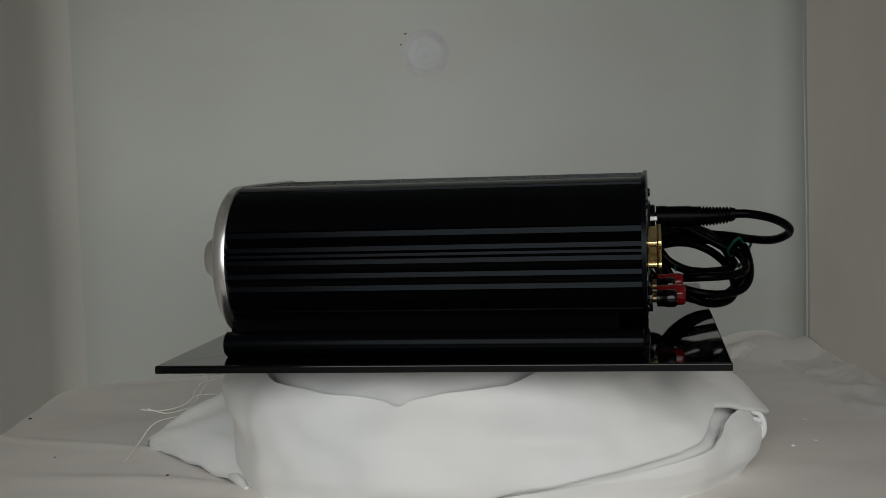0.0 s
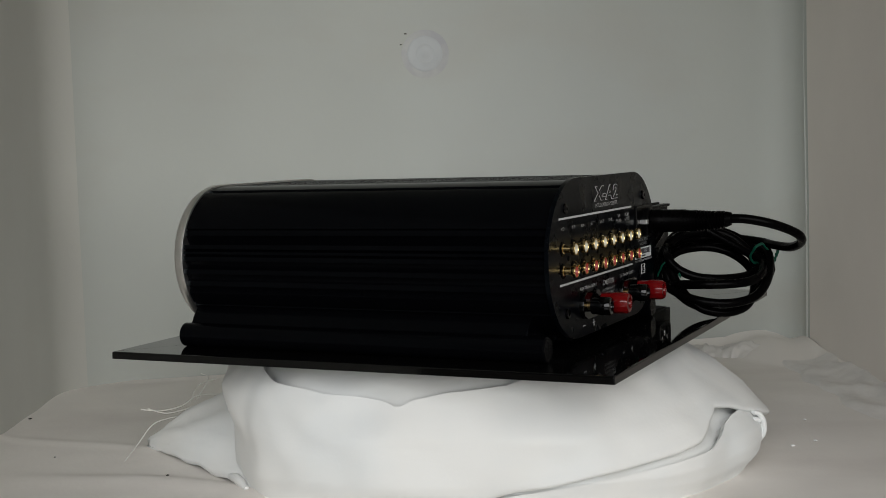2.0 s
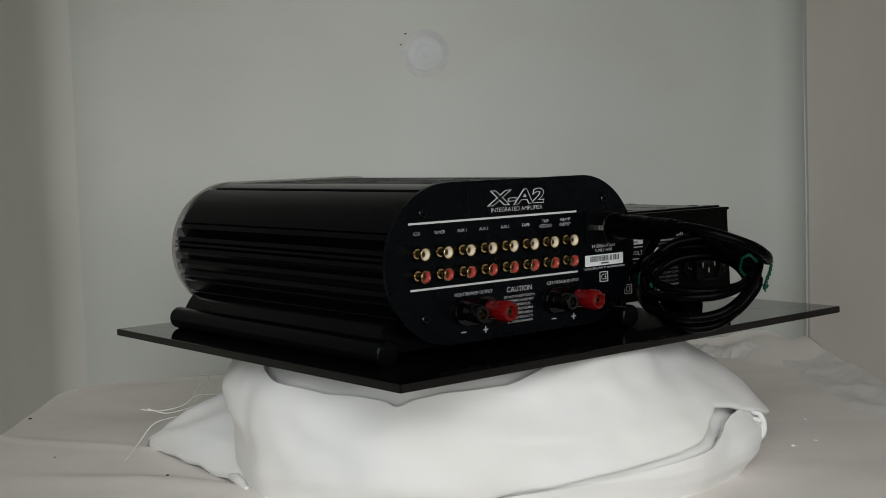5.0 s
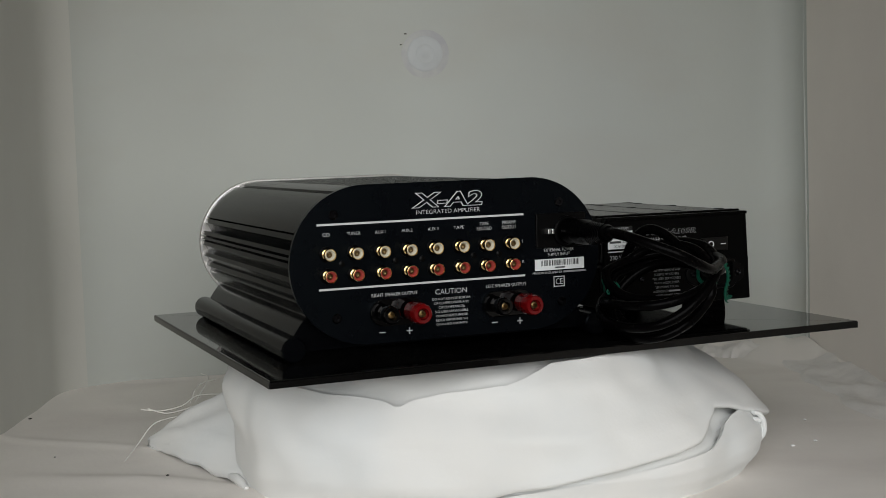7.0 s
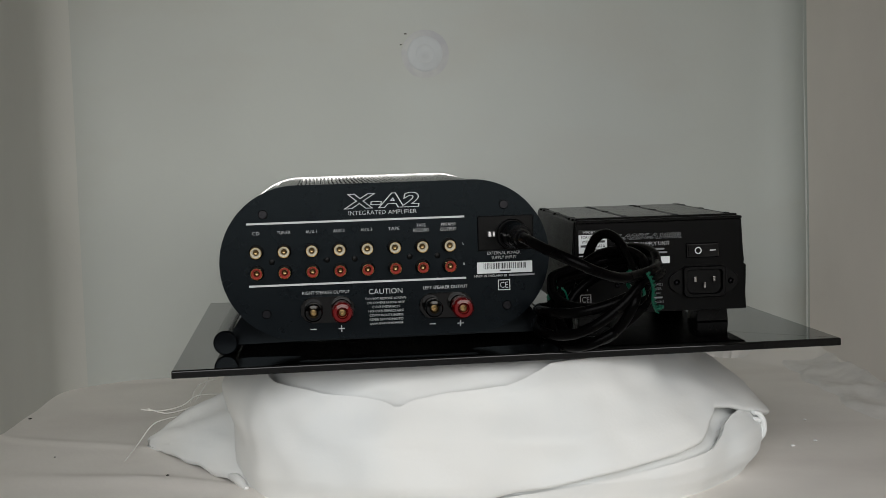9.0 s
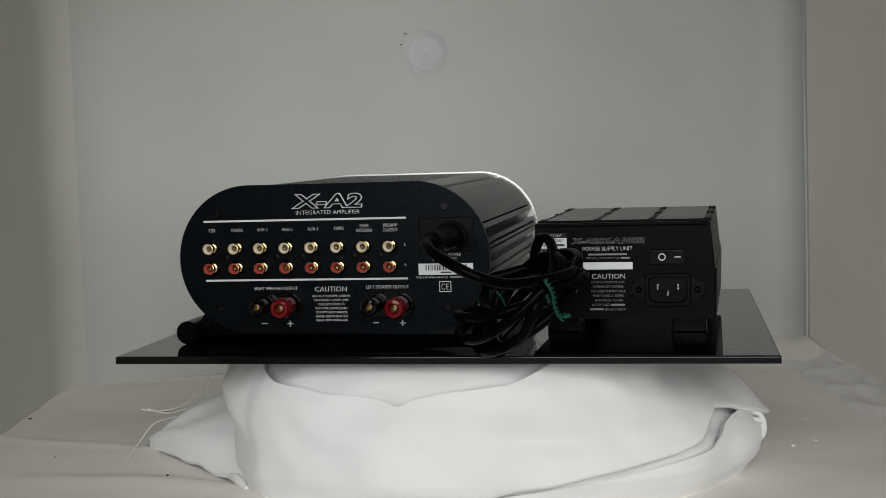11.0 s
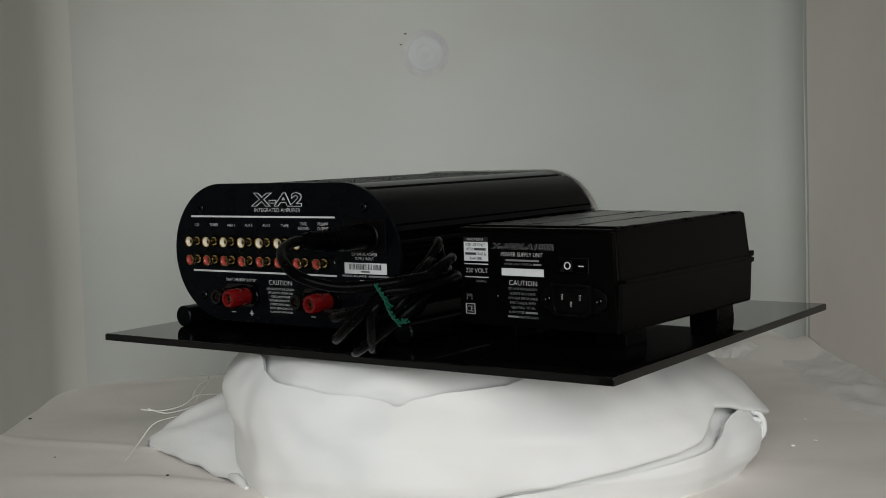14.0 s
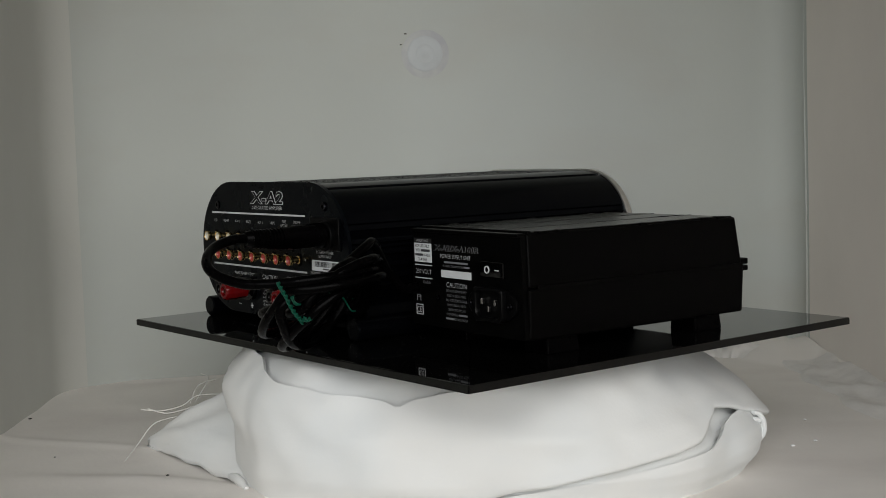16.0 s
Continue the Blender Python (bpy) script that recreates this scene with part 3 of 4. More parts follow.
def amplifier():
    root = tagged(empty("amplifier", (AX, 0.0, GLASS_TOP)), "black integrated amplifier with round ends and silver front on the glass", "amplifier")
    prof = stadium(AW - 0.003, AH - 0.003, n=260, straight=240)
    pts = []
    for (x, z), (a, b) in prof:
        d = fin_depth(x, z, a, b)
        pts.append((AX + x - a * d, AZ + z - b * d))
    body = part("body", extruded(pts, A_BACK + 0.003, A_FRONT), M_ANOD, root, "black anodised finned case", smooth=35)
    # Silver front, larger than the case and domed.
    bm = bmesh.new()
    loops = []
    for grow, y in ((-0.004, A_FRONT - 0.001), (-0.0004, A_FRONT - 0.001), (0.0, A_FRONT + 0.0005), (-0.0004, A_FRONT + 0.0042), (-0.0018, A_FRONT + 0.0068), (-0.005, A_FRONT + 0.0088), (-0.012, A_FRONT + 0.0104), (-0.024, A_FRONT + 0.0115), (-0.045, A_FRONT + 0.012)):
        loops.append([bm.verts.new((x, y, z)) for x, z in outline_at(AW + 2 * grow, AH + 2 * grow, n=48, straight=12)])
    for a, b in zip(loops, loops[1:]):
        for i in range(len(a)):
            bm.faces.new((a[i], a[(i + 1) % len(a)], b[(i + 1) % len(a)], b[i]))
    bm.faces.new(loops[0])
    bm.faces.new(loops[-1])
    part("front_panel", bm, M_ALU, root, "domed brushed aluminium front", smooth=40)
    part("volume_knob", turned([(0.0205, A_FRONT + 0.0115), (0.0195, A_FRONT + 0.0150), (0.0168, A_FRONT + 0.0190), (0.0160, A_FRONT + 0.0380), (0.0150, A_FRONT + 0.0450), (0.0125, A_FRONT + 0.0482), (0.0085, A_FRONT + 0.0492), (0.0070, A_FRONT + 0.0480), (0.0, A_FRONT + 0.0475)], (AX, 0, AZ - 0.0035), n=48), M_ALU, root, "round aluminium knob", smooth=40)
    panel = part("rear_panel", extruded(outline_at(AW, AH, n=64, straight=4), A_BACK, A_BACK + 0.003, 0.0006), M_PANEL, root, "black rear panel with white print", smooth=40)
    # Rails along the foot of both sides.
    for s in (-1, 1):
        cx = AX + s * 0.1090
        rail = turned([(0.0072, A_BACK + 0.002), (0.0083, A_BACK + 0.003), (0.0083, A_FRONT - 0.001), (0.0072, A_FRONT)], (cx, 0, GLASS_TOP + 0.0083), n=32)
        part("foot_rail", rail, M_ANOD, root, "round black rail", smooth=40)
        web = [(cx + s * -0.003, 0.0155), (cx + s * -0.0085, 0.0235), (cx + s * -0.012, 0.0278), (cx + s * -0.018, 0.0300), (cx + s * -0.024, 0.0285), (cx + s * -0.050, 0.0125), (cx + s * -0.050, 0.0065), (cx + s * -0.016, 0.0065), (cx + s * -0.006, 0.0062)]
        part("flange", extruded(web, A_BACK + 0.018, A_FRONT - 0.002, 0.0006), M_ANOD, root, "black sloping flange", smooth=40)
    part("base_plate", boxed(AX - 0.06, AX + 0.06, A_BACK + 0.006, A_FRONT - 0.004, 0.0085, 0.0118), M_ANOD, root)
    y = A_BACK
    # Screws.
    for x, z in ((-0.1544, 0.0954), (0.0069, 0.0965), (-0.1545, 0.0288), (0.0073, 0.0281)):
        scr = part("screw", turned([(0.0032, y + 0.0005), (0.0032, y - 0.0010), (0.0026, y - 0.0016), (0.0013, y - 0.0016), (0.0012, y - 0.0004), (0.0, y - 0.0004)], (x, 0, z), n=20), M_DARKSTEEL, panel, "dark socket-head screw", smooth=40)
    for x in (-0.1497, -0.113, -0.0945, -0.0577, -0.039):
        part("small_screw", turned([(0.0020, y + 0.0004), (0.0020, y - 0.0006), (0.0012, y - 0.0010), (0.0, y - 0.0009)], (x, 0, 0.0636), n=14), M_MOULDED, panel, smooth=40)
    # Phono sockets.
    for i in range(8):
        x = -0.1597 + 0.01838 * i
        for z, ins, word in ((0.0705, M_WHITEPL, "white"), (0.0566, M_REDPL, "red")):
            jack = part("phono_socket", turned([(0.0032, y + 0.0005), (0.0032, y - 0.0009), (0.0024, y - 0.0012), (0.0024, y - 0.0060), (0.0036, y - 0.0064), (0.0040, y - 0.0070), (0.0040, y - 0.0089), (0.0039, y - 0.0093), (0.0037, y - 0.0094), (0.0035, y - 0.0089), (0.0035, y - 0.0060)], (x, 0, z), n=24, cap=False), M_GOLD, panel, "gold-plated socket with " + word + " insulator", smooth=35)
            part("insulator", turned([(0.00355, y - 0.0070), (0.00352, y - 0.0086), (0.0032, y - 0.0090), (0.0027, y - 0.0084), (0.0021, y - 0.0074), (0.0018, y - 0.0050)], (x, 0, z), n=20, cap=False), ins, jack, word + " insulator", smooth=35)
            part("washer", turned([(0.0049, y + 0.0004), (0.0049, y - 0.0004), (0.0046, y - 0.0006), (0.0033, y - 0.0006)], (x, 0, z), n=20, cap=False), M_RUBBER, jack, "black washer", smooth=35)
            part("contact", turned([(0.0018, y - 0.0030), (0.0018, y - 0.0066), (0.0013, y - 0.0070), (0.0010, y - 0.0058), (0.0, y - 0.0056)], (x, 0, z), n=12, cap=False), M_BRASS, jack, "gold contact", smooth=35)
    # Loudspeaker terminals.
    for xm, xp, z in ((-0.1233, -0.1045, 0.0304), (-0.0437, -0.0250, 0.0300)):
        ring = [((xp if math.cos(a) >= 0 else xm) + 0.0088 * math.cos(a), z + 0.0088 * math.sin(a)) for a in (2 * math.pi * (i + 0.5) / 36 for i in range(36))]
        part("terminal_plate", extruded(ring, y - 0.003, y + 0.0005, 0.0006), M_GLOSSBLACK, panel, "oblong glossy black plate", smooth=40)
        for x, mat, word in ((xm, M_GLOSSBLACK, "black"), (xp, M_POSTRED, "red")):
            post = part("binding_post", turned([(0.0028, y - 0.0028), (0.0028, y - 0.0062), (0.0050, y - 0.0064), (0.0050, y - 0.0078), (0.0028, y - 0.0078), (0.0028, y - 0.010)], (x, 0, z), n=24), M_BRASS, panel, "dull gold post with " + word + " knob", smooth=35)
            bm = bmesh.new()
            n = 48
            loops = []
            for r, d in ((0.0058, 0.0058), (0.0068, 0.0064), (0.0070, 0.0135), (0.0075, 0.0150), (0.0073, 0.0232), (0.0062, 0.0250), (0.0040, 0.0252), (0.0036, 0.0225)):
                r *= 0.95
                if mat is M_GLOSSBLACK:
                    r, d = r * 0.86, 0.0058 + (d - 0.0058) * 0.69
                flute = 0.00045 if 0.0149 < d < 0.0240 and mat is M_POSTRED else 0.0
                loops.append([bm.verts.new((x + (r - flute * (i % 4 == 0)) * math.cos(2 * math.pi * i / n), y - d, z + (r - flute * (i % 4 == 0)) * math.sin(2 * math.pi * i / n))) for i in range(n)])
            for a, b in zip(loops, loops[1:]):
                for i in range(n):
                    bm.faces.new((a[i], a[(i + 1) % n], b[(i + 1) % n], b[i]))
            bm.faces.new(loops[0])
            part("knob", bm, mat, post, word + " fluted terminal knob", smooth=35)
            deep = 0.0 if mat is M_POSTRED else 0.0062
            part("recess", turned([(0.0037 - deep * 0.1, y - 0.0225 + deep), (0.0033, y - 0.0247 + deep), (0.0027, y - 0.0238 + deep), (0.0022, y - 0.0205 + deep)], (x, 0, z), n=20, cap=False), mat, post, "sunk " + word + " plug hole", smooth=35)
            part("hole_bush", turned([(0.0023, y - 0.0205 + deep), (0.0022, y - 0.0236 + deep), (0.0017, y - 0.0238 + deep), (0.0014, y - 0.0190 + deep), (0.0, y - 0.0190 + deep)], (x, 0, z), n=20, cap=False), M_BRASS, post, "gold banana-plug bush", smooth=35)
    # Power socket.
    sock = part("power_socket", boxed(-0.0114, 0.0266, y - 0.0016, y + 0.0005, 0.0655, 0.0890, 0.0007), M_MOULDED, panel, "black moulded power socket")
    part("socket_collar", turned([(0.0108, y - 0.001), (0.0108, y - 0.0045), (0.0100, y - 0.0052), (0.0088, y - 0.0052), (0.0086, y - 0.003)], (0.0117, 0, 0.0760), n=32, cap=False), M_MOULDED, sock, smooth=40)
    for x0, x1 in ((-0.0050, -0.0026), (-0.0021, -0.0002)):
        part("latch", boxed(x0, x1, y - 0.0070, y - 0.0012, 0.0752, 0.0786, 0.0004), M_STEEL, sock, "bright metal latch")
    # Print.
    ink = dict(y=y, mat=M_INK, parent=panel, lift=0.0004)
    part("printed_line", boxed(-0.1654, -0.0200, y - 0.0003, y + 0.0004, 0.0886, 0.0899), M_INK, panel, "white printed line")
    part("printed_line", boxed(-0.1654, -0.0200, y - 0.0003, y + 0.0004, 0.0471, 0.0484), M_INK, panel, "white printed line")
    letters("X-A2", -0.0748, y, 0.1020, 0.0472, 0.0088, M_INK, panel, shear=0.12, offset=0.052, lift=0.0003)
    letters("X-A2", -0.0748, y, 0.1020, 0.0472, 0.0088, M_PANEL, panel, shear=0.12, offset=0.016, lift=0.0006)
    letters("INTEGRATED AMPLIFIER", -0.0748, z=0.0942, width=0.0456, height=0.0028, **ink)
    for i, word in enumerate(("CD", "TUNER", "AUX 1", "AUX 2", "AUX 3", "TAPE", "TAPE\nRECORD", "PREAMP\nOUTPUT")):
        two = "\n" in word
        width = {"CD": 0.0050, "TUNER": 0.0090}.get(word, 0.0108 if two else 0.0076)
        letters(word, -0.1595 + 0.01835 * i, z=0.0829 if not two else 0.0828, width=width, height=0.0055 if two else 0.0021, **ink)
    letters("L", -0.0211, z=0.0712, height=0.0019, **ink)
    letters("R", -0.0211, z=0.0572, height=0.0019, **ink)
    letters("RIGHT SPEAKER OUTPUT", -0.1145, z=0.0418, width=0.0318, height=0.0022, **ink)
    letters("LEFT SPEAKER OUTPUT", -0.0343, z=0.0421, width=0.0300, height=0.0022, **ink)
    letters("CAUTION", -0.0747, z=0.0410, width=0.0227, height=0.0035, **ink)
    for i, (word, w) in enumerate((("DO NOT REMOVE SCREWS", 0.0274), ("OR COVERS UNDER ANY", 0.0250), ("CIRCUMSTANCES", 0.0186), ("NO USER SERVICEABLE", 0.0238), ("COMPONENTS INSIDE", 0.0226), ("REFER SERVICING TO", 0.0228), ("QUALIFIED ENGINEER", 0.0226))):
        letters(word, -0.0747, z=0.0362 - 0.00283 * i, width=w, height=0.0016, **ink)
    for x, z in ((-0.1238, 0.0172), (-0.105, 0.0170), (-0.0435, 0.0174), (-0.0247, 0.0171)):
        part("sign_bar", boxed(x - 0.0021, x + 0.0021, y - 0.0003, y + 0.0004, z - 0.0003, z + 0.0003), M_INK, panel)
    for x, z in ((-0.105, 0.0170), (-0.0247, 0.0171)):
        part("sign_bar", boxed(x - 0.0003, x + 0.0003, y - 0.00036, y + 0.0004, z - 0.0021, z + 0.0021), M_INK, panel)
    letters("EXTERNAL POWER\nSUPPLY INPUT", 0.0062, z=0.0622, width=0.0228, height=0.0052, **ink)
    lab = part("paper_label", boxed(-0.0123, 0.0254, y - 0.0004, y + 0.0004, 0.0500, 0.0577, 0.0001, 1), M_PAPER, panel, "white barcode label")
    rnd = random.Random(4)
    x = -0.0078
    while x < 0.0205:
        w = rnd.choice((0.00035, 0.0005, 0.0009))
        part("code_bar", boxed(x, x + w, y - 0.0006, y - 0.0002, 0.0530, 0.0569), M_LABELINK, lab)
        x += w + rnd.choice((0.0004, 0.0006, 0.0009))
    part("printed_bar", boxed(0.0030, 0.0105, y - 0.0006, y - 0.0002, 0.0511, 0.0521), M_LABELINK, lab)
    letters("MADE IN ENGLAND BY", -0.0030, z=0.0484, width=0.0225, height=0.0016, **ink)
    part("printed_bar", boxed(0.0093, 0.0268, y - 0.0004, y + 0.0004, 0.0478, 0.0490), M_INKGREY, panel)
    ce_mark(panel, 0.0058, y, 0.0419, 0.0083, 0.0072)
    return root


def ce_mark(parent, x, y, z, w, h):
    for b in ((-w / 2, w / 2, h / 2 - 0.0005, h / 2), (-w / 2, w / 2, -h / 2, -h / 2 + 0.0005), (-w / 2, -w / 2 + 0.0005, -h / 2 + 0.0005, h / 2 - 0.0005), (w / 2 - 0.0005, w / 2, -h / 2 + 0.0005, h / 2 - 0.0005)):
        part("mark_frame", boxed(x + b[0], x + b[1], y - 0.0003, y + 0.0004, z + b[2], z + b[3]), M_INK, parent)
    letters("CE", x, y, z, w * 0.66, h * 0.58, M_INK, parent, lift=0.0004)


amp = amplifier()


# ---- the power supply ----
PX0, PX1, PY0, PY1, PZ0, PZ1 = 0.0590, 0.1868, -0.1050, 0.0965, 0.0135, 0.0818
P_BACK = -0.1015


def tapered(x0, x1, y0, y1, z0, z1, top, bevel=0.0015):
    """A block whose sides lean in by top on the way up."""
    bm = bmesh.new()
    lo = [bm.verts.new(p) for p in ((x0, y0, z0), (x1, y0, z0), (x1, y1, z0), (x0, y1, z0))]
    hi = [bm.verts.new(p) for p in ((x0 + top, y0 + top * 0.5, z1), (x1 - top, y0 + top * 0.5, z1), (x1 - top, y1 - top, z1), (x0 + top, y1 - top, z1))]
    bm.faces.new(lo), bm.faces.new(hi)
    for i in range(4):
        bm.faces.new((lo[i], lo[(i + 1) % 4], hi[(i + 1) % 4], hi[i]))
    if bevel:
        bmesh.ops.bevel(bm, geom=bm.edges[:], offset=bevel, segments=2, affect="EDGES", profile=0.5)
    return bm


def power_supply():
    root = tagged(empty("power_supply", ((PX0 + PX1) / 2, (PY0 + PY1) / 2, GLASS_TOP)), "black plastic power supply box with printed rear panel on the glass", "power supply")
    seam_z = 0.0465
    lower = part("lower_case", tapered(PX0 + 0.001, PX1 - 0.001, P_BACK + 0.003, PY1 - 0.001, PZ0, seam_z - 0.0004, -0.0010), M_PLASTIC, root, "black moulded lower half", smooth=40)
    upper = part("upper_case", tapered(PX0 + 0.001, PX1 - 0.001, P_BACK + 0.003, PY1 - 0.001, seam_z + 0.0004, PZ1 - 0.0012, 0.0030), M_PLASTIC, root, "black moulded upper half", smooth=40)
    part("seam_lip", boxed(PX0 + 0.0003, PX1 - 0.0003, P_BACK + 0.010, PY1 - 0.0002, seam_z - 0.0016, seam_z + 0.0016, 0.0005), M_PLASTIC, root)
    for z0, z1 in ((seam_z - 0.0042, seam_z - 0.0004), (seam_z + 0.0004, seam_z + 0.0046)):
        part("seam_catch", boxed(PX1 - 0.020, PX1 - 0.001, PY1 - 0.002, PY1 + 0.0055, z0, z1, 0.0008), M_PLASTIC, root, "small moulded catch")
    # The top: three raised fields between grooves, with ribs and notches.
    tx0, tx1 = PX0 + 0.0065, PX1 - 0.0065
    w = tx1 - tx0
    zt = PZ1 - 0.0013
    for k in range(3):
        a, b = tx0 + w * (k / 3) + 0.002, tx0 + w * ((k + 1) / 3) - 0.002
        part("top_field", boxed(a, b, P_BACK + 0.012, PY1 - 0.012, zt - 0.0005, zt + 0.0010, 0.0005), M_FIELD, root, "flat raised field")
    for k in range(4):
        x = tx0 + w * k / 3
        part("top_rib", boxed(x - 0.0009, x + 0.0009, P_BACK + 0.0105, PY1 - 0.006, zt - 0.0005, zt + 0.0009, 0.0003), M_PLASTIC, root)
        for y in (P_BACK + 0.018, P_BACK + 0.034, 0.004, PY1 - 0.034, PY1 - 0.018):
            part("rib_notch", boxed(x - 0.0028, x + 0.0028, y - 0.0034, y + 0.0034, zt - 0.0005, zt + 0.0013, 0.0006), M_PLASTIC, root)
    part("top_border", boxed(tx0 - 0.001, tx1 + 0.001, P_BACK + 0.0065, P_BACK + 0.0095, zt - 0.0005, zt + 0.0018, 0.0005), M_PLASTIC, root)
    # Feet.
    for x in (PX0 + 0.020, PX1 - 0.020):
        for yy in (-0.065, 0.068):
            part("foot", tapered(x - 0.012, x + 0.012, yy - 0.0135, yy + 0.0135, GLASS_TOP, PZ0 + 0.002, 0.0012, 0.0008), M_RUBBER, root, "black rubber foot", smooth=40)
    # Rear panel, set in a thin rim.
    y = P_BACK
    panel = part("rear_panel", tapered(PX0 + 0.0015, PX1 - 0.0015, y, y + 0.004, PZ0 + 0.0008, PZ1 - 0.0030, 0.0028, 0.0004), M_PSUPANEL, root, "black rear panel with white print")
    for v in panel.data.vertices:
        v.co.y = y if v.co.y < y + 0.0015 else y + 0.004
    part("rim", boxed(PX0 + 0.0045, PX1 - 0.0045, y - 0.0025, y + 0.004, PZ1 - 0.0030, PZ1 - 0.0008, 0.0005), M_PLASTIC, root)
    # Switch.
    sw = part("rocker_switch", boxed(0.1420, 0.1660, y - 0.0014, y + 0.001, 0.0518, 0.0624, 0.0006), M_GLOSSBLACK, panel, "black rocker switch with white marks")
    bm = bmesh.new()
    vs = [bm.verts.new((x, yy, z)) for x, yy in ((0.1435, y - 0.0012), (0.1435, y - 0.0026), (0.1540, y - 0.0021), (0.1645, y - 0.0026), (0.1645, y - 0.0012)) for z in (0.0530, 0.0612)]
    for a in range(4):
        bm.faces.new((vs[2 * a], vs[2 * a + 1], vs[2 * a + 3], vs[2 * a + 2]))
    bm.faces.new(vs[0::2]), bm.faces.new(vs[1::2])
    part("rocker", bm, M_GLOSSBLACK, sw)
    ring = turned([(0.0025, y - 0.0028), (0.0025, y - 0.0020), (0.0018, y - 0.0020), (0.0018, y - 0.0028), (0.0025, y - 0.0028)], (0.1504, 0, 0.0571), n=28, cap=False)
    part("off_mark", ring, M_INK, sw, "white ring mark")
    part("on_mark", boxed(0.1588, 0.1630, y - 0.0029, y - 0.0016, 0.0567, 0.0574), M_INK, sw, "white bar mark")
    # Mains inlet: a lozenge flange with a screw at each end, a rounded shroud and three blades.
    ix, iz = 0.1541, 0.0349
    lozenge = [(ix + 0.0252 * math.copysign(abs(math.cos(a)) ** 1.25, math.cos(a)), iz + 0.0112 * math.copysign(abs(math.sin(a)) ** 0.75, math.sin(a))) for a in (2 * math.pi * (i + 0.5) / 48 for i in range(48))]
    inlet = part("mains_inlet", extruded(lozenge, y - 0.0022, y + 0.001, 0.0005), M_MOULDED, panel, "black three-pin mains inlet", smooth=40)

    def shroud_loop(w, h, cut):
        pts = []
        for cx, cz, rr, a0 in ((w, h, 0.0026, 0), (-w, h, 0.0026, 90), (-w, -h, cut, 180), (w, -h, cut, 270)):
            for k in range(7):
                a = radians(a0 + 15 * k)
                pts.append((ix + cx - math.copysign(rr, cx) + rr * math.cos(a), iz + cz - math.copysign(rr, cz) + rr * math.sin(a)))
        return pts

    bm = bmesh.new()
    loops = [[bm.verts.new((px, yy, pz)) for px, pz in shroud_loop(w, h, c)] for w, h, c, yy in (
        (0.0152, 0.0110, 0.0040, y - 0.0015), (0.0152, 0.0110, 0.0040, y - 0.0052), (0.0148, 0.0106, 0.0038, y - 0.0058), (0.0130, 0.0089, 0.0050, y - 0.0058), (0.0126, 0.0085, 0.0052, y - 0.0052), (0.0124, 0.0083, 0.0054, y - 0.0024))]
    for a, b in zip(loops, loops[1:]):
        for i in range(len(a)):
            bm.faces.new((a[i], a[(i + 1) % len(a)], b[(i + 1) % len(a)], b[i]))
    bm.faces.new(loops[-1])
    part("inlet_shroud", bm, M_MOULDED, inlet, "raised rounded shroud", smooth=40)
    for px, pz in ((ix - 0.0068, iz + 0.0018), (ix + 0.0068, iz + 0.0018), (ix, iz - 0.0026)):
        part("pin", boxed(px - 0.0010, px + 0.0010, y - 0.0056, y - 0.0025, pz - 0.0022, pz + 0.0022, 0.0006), M_PINS, inlet, "bright nickel pin")
    for px in (ix - 0.0196, ix + 0.0196):
        part("screw", turned([(0.0022, y - 0.0016), (0.0022, y - 0.0030), (0.0016, y - 0.0035), (0.0008, y - 0.0028), (0.0, y - 0.0028)], (px, 0, iz), n=16), M_DARKSTEEL, inlet, smooth=40)
    part("screw", turned([(0.0019, y + 0.0003), (0.0019, y - 0.0012), (0.0012, y - 0.0017), (0.0, y - 0.0012)], (0.0922, 0, 0.0343), n=16), M_DARKSTEEL, panel, "small dark screw", smooth=40)
    part("cable_gland", turned([(0.0040, y + 0.001), (0.0040, y - 0.002), (0.0037, y - 0.006), (0.0036, y - 0.010)], (0.0655, 0, 0.0390), n=20), M_RUBBER, panel, "black cable gland", smooth=40)
    # Labels and print.
    lab = part("paper_label", boxed(0.0651, 0.0853, y - 0.0004, y + 0.0005, 0.0578, 0.0708), M_PAPER, panel, "white instruction label")
    part("label_band", boxed(0.0651, 0.0853, y - 0.0004, y + 0.0005, 0.0710, 0.0742), M_HOLE, panel, "black label band")
    letters("IMPORTANT", 0.0752, y, 0.0726, 0.0140, 0.0017, M_INK, panel, lift=0.0007)
    for word, wx, wz, wd in (("FOR USE ONLY", 0.0752, 0.0690, 0.0165), ("WITH", 0.0700, 0.0659, 0.0056), ("X-A2 &", 0.0803, 0.0628, 0.0072), ("X-A100R", 0.0752, 0.0597, 0.0104)):
        letters(word, wx, y, wz, wd, 0.0020, M_LABELINK, lab, offset=0.012, lift=0.0007)
    for x0, x1, z in ((0.0737, 0.0838, 0.0659), (0.0664, 0.0757, 0.0628)):
        part("printed_bar", boxed(x0, x1, y - 0.0007, y - 0.0002, z - 0.0008, z + 0.0008), M_LABELINK, lab)
    part("printed_line", boxed(0.0651, 0.0853, y - 0.0003, y + 0.0005, 0.0554, 0.0561), M_INK, panel)
    letters("230 VOLT", 0.0756, y, 0.0513, 0.0186, 0.0031, M_INK, panel, lift=0.0004)
    part("printed_line", boxed(0.0651, 0.0853, y - 0.0003, y + 0.0005, 0.0464, 0.0471), M_INK, panel)
    letters("50/60Hz", 0.0790, y, 0.0440, 0.0090, 0.0017, M_INKGREY, panel, lift=0.0004)
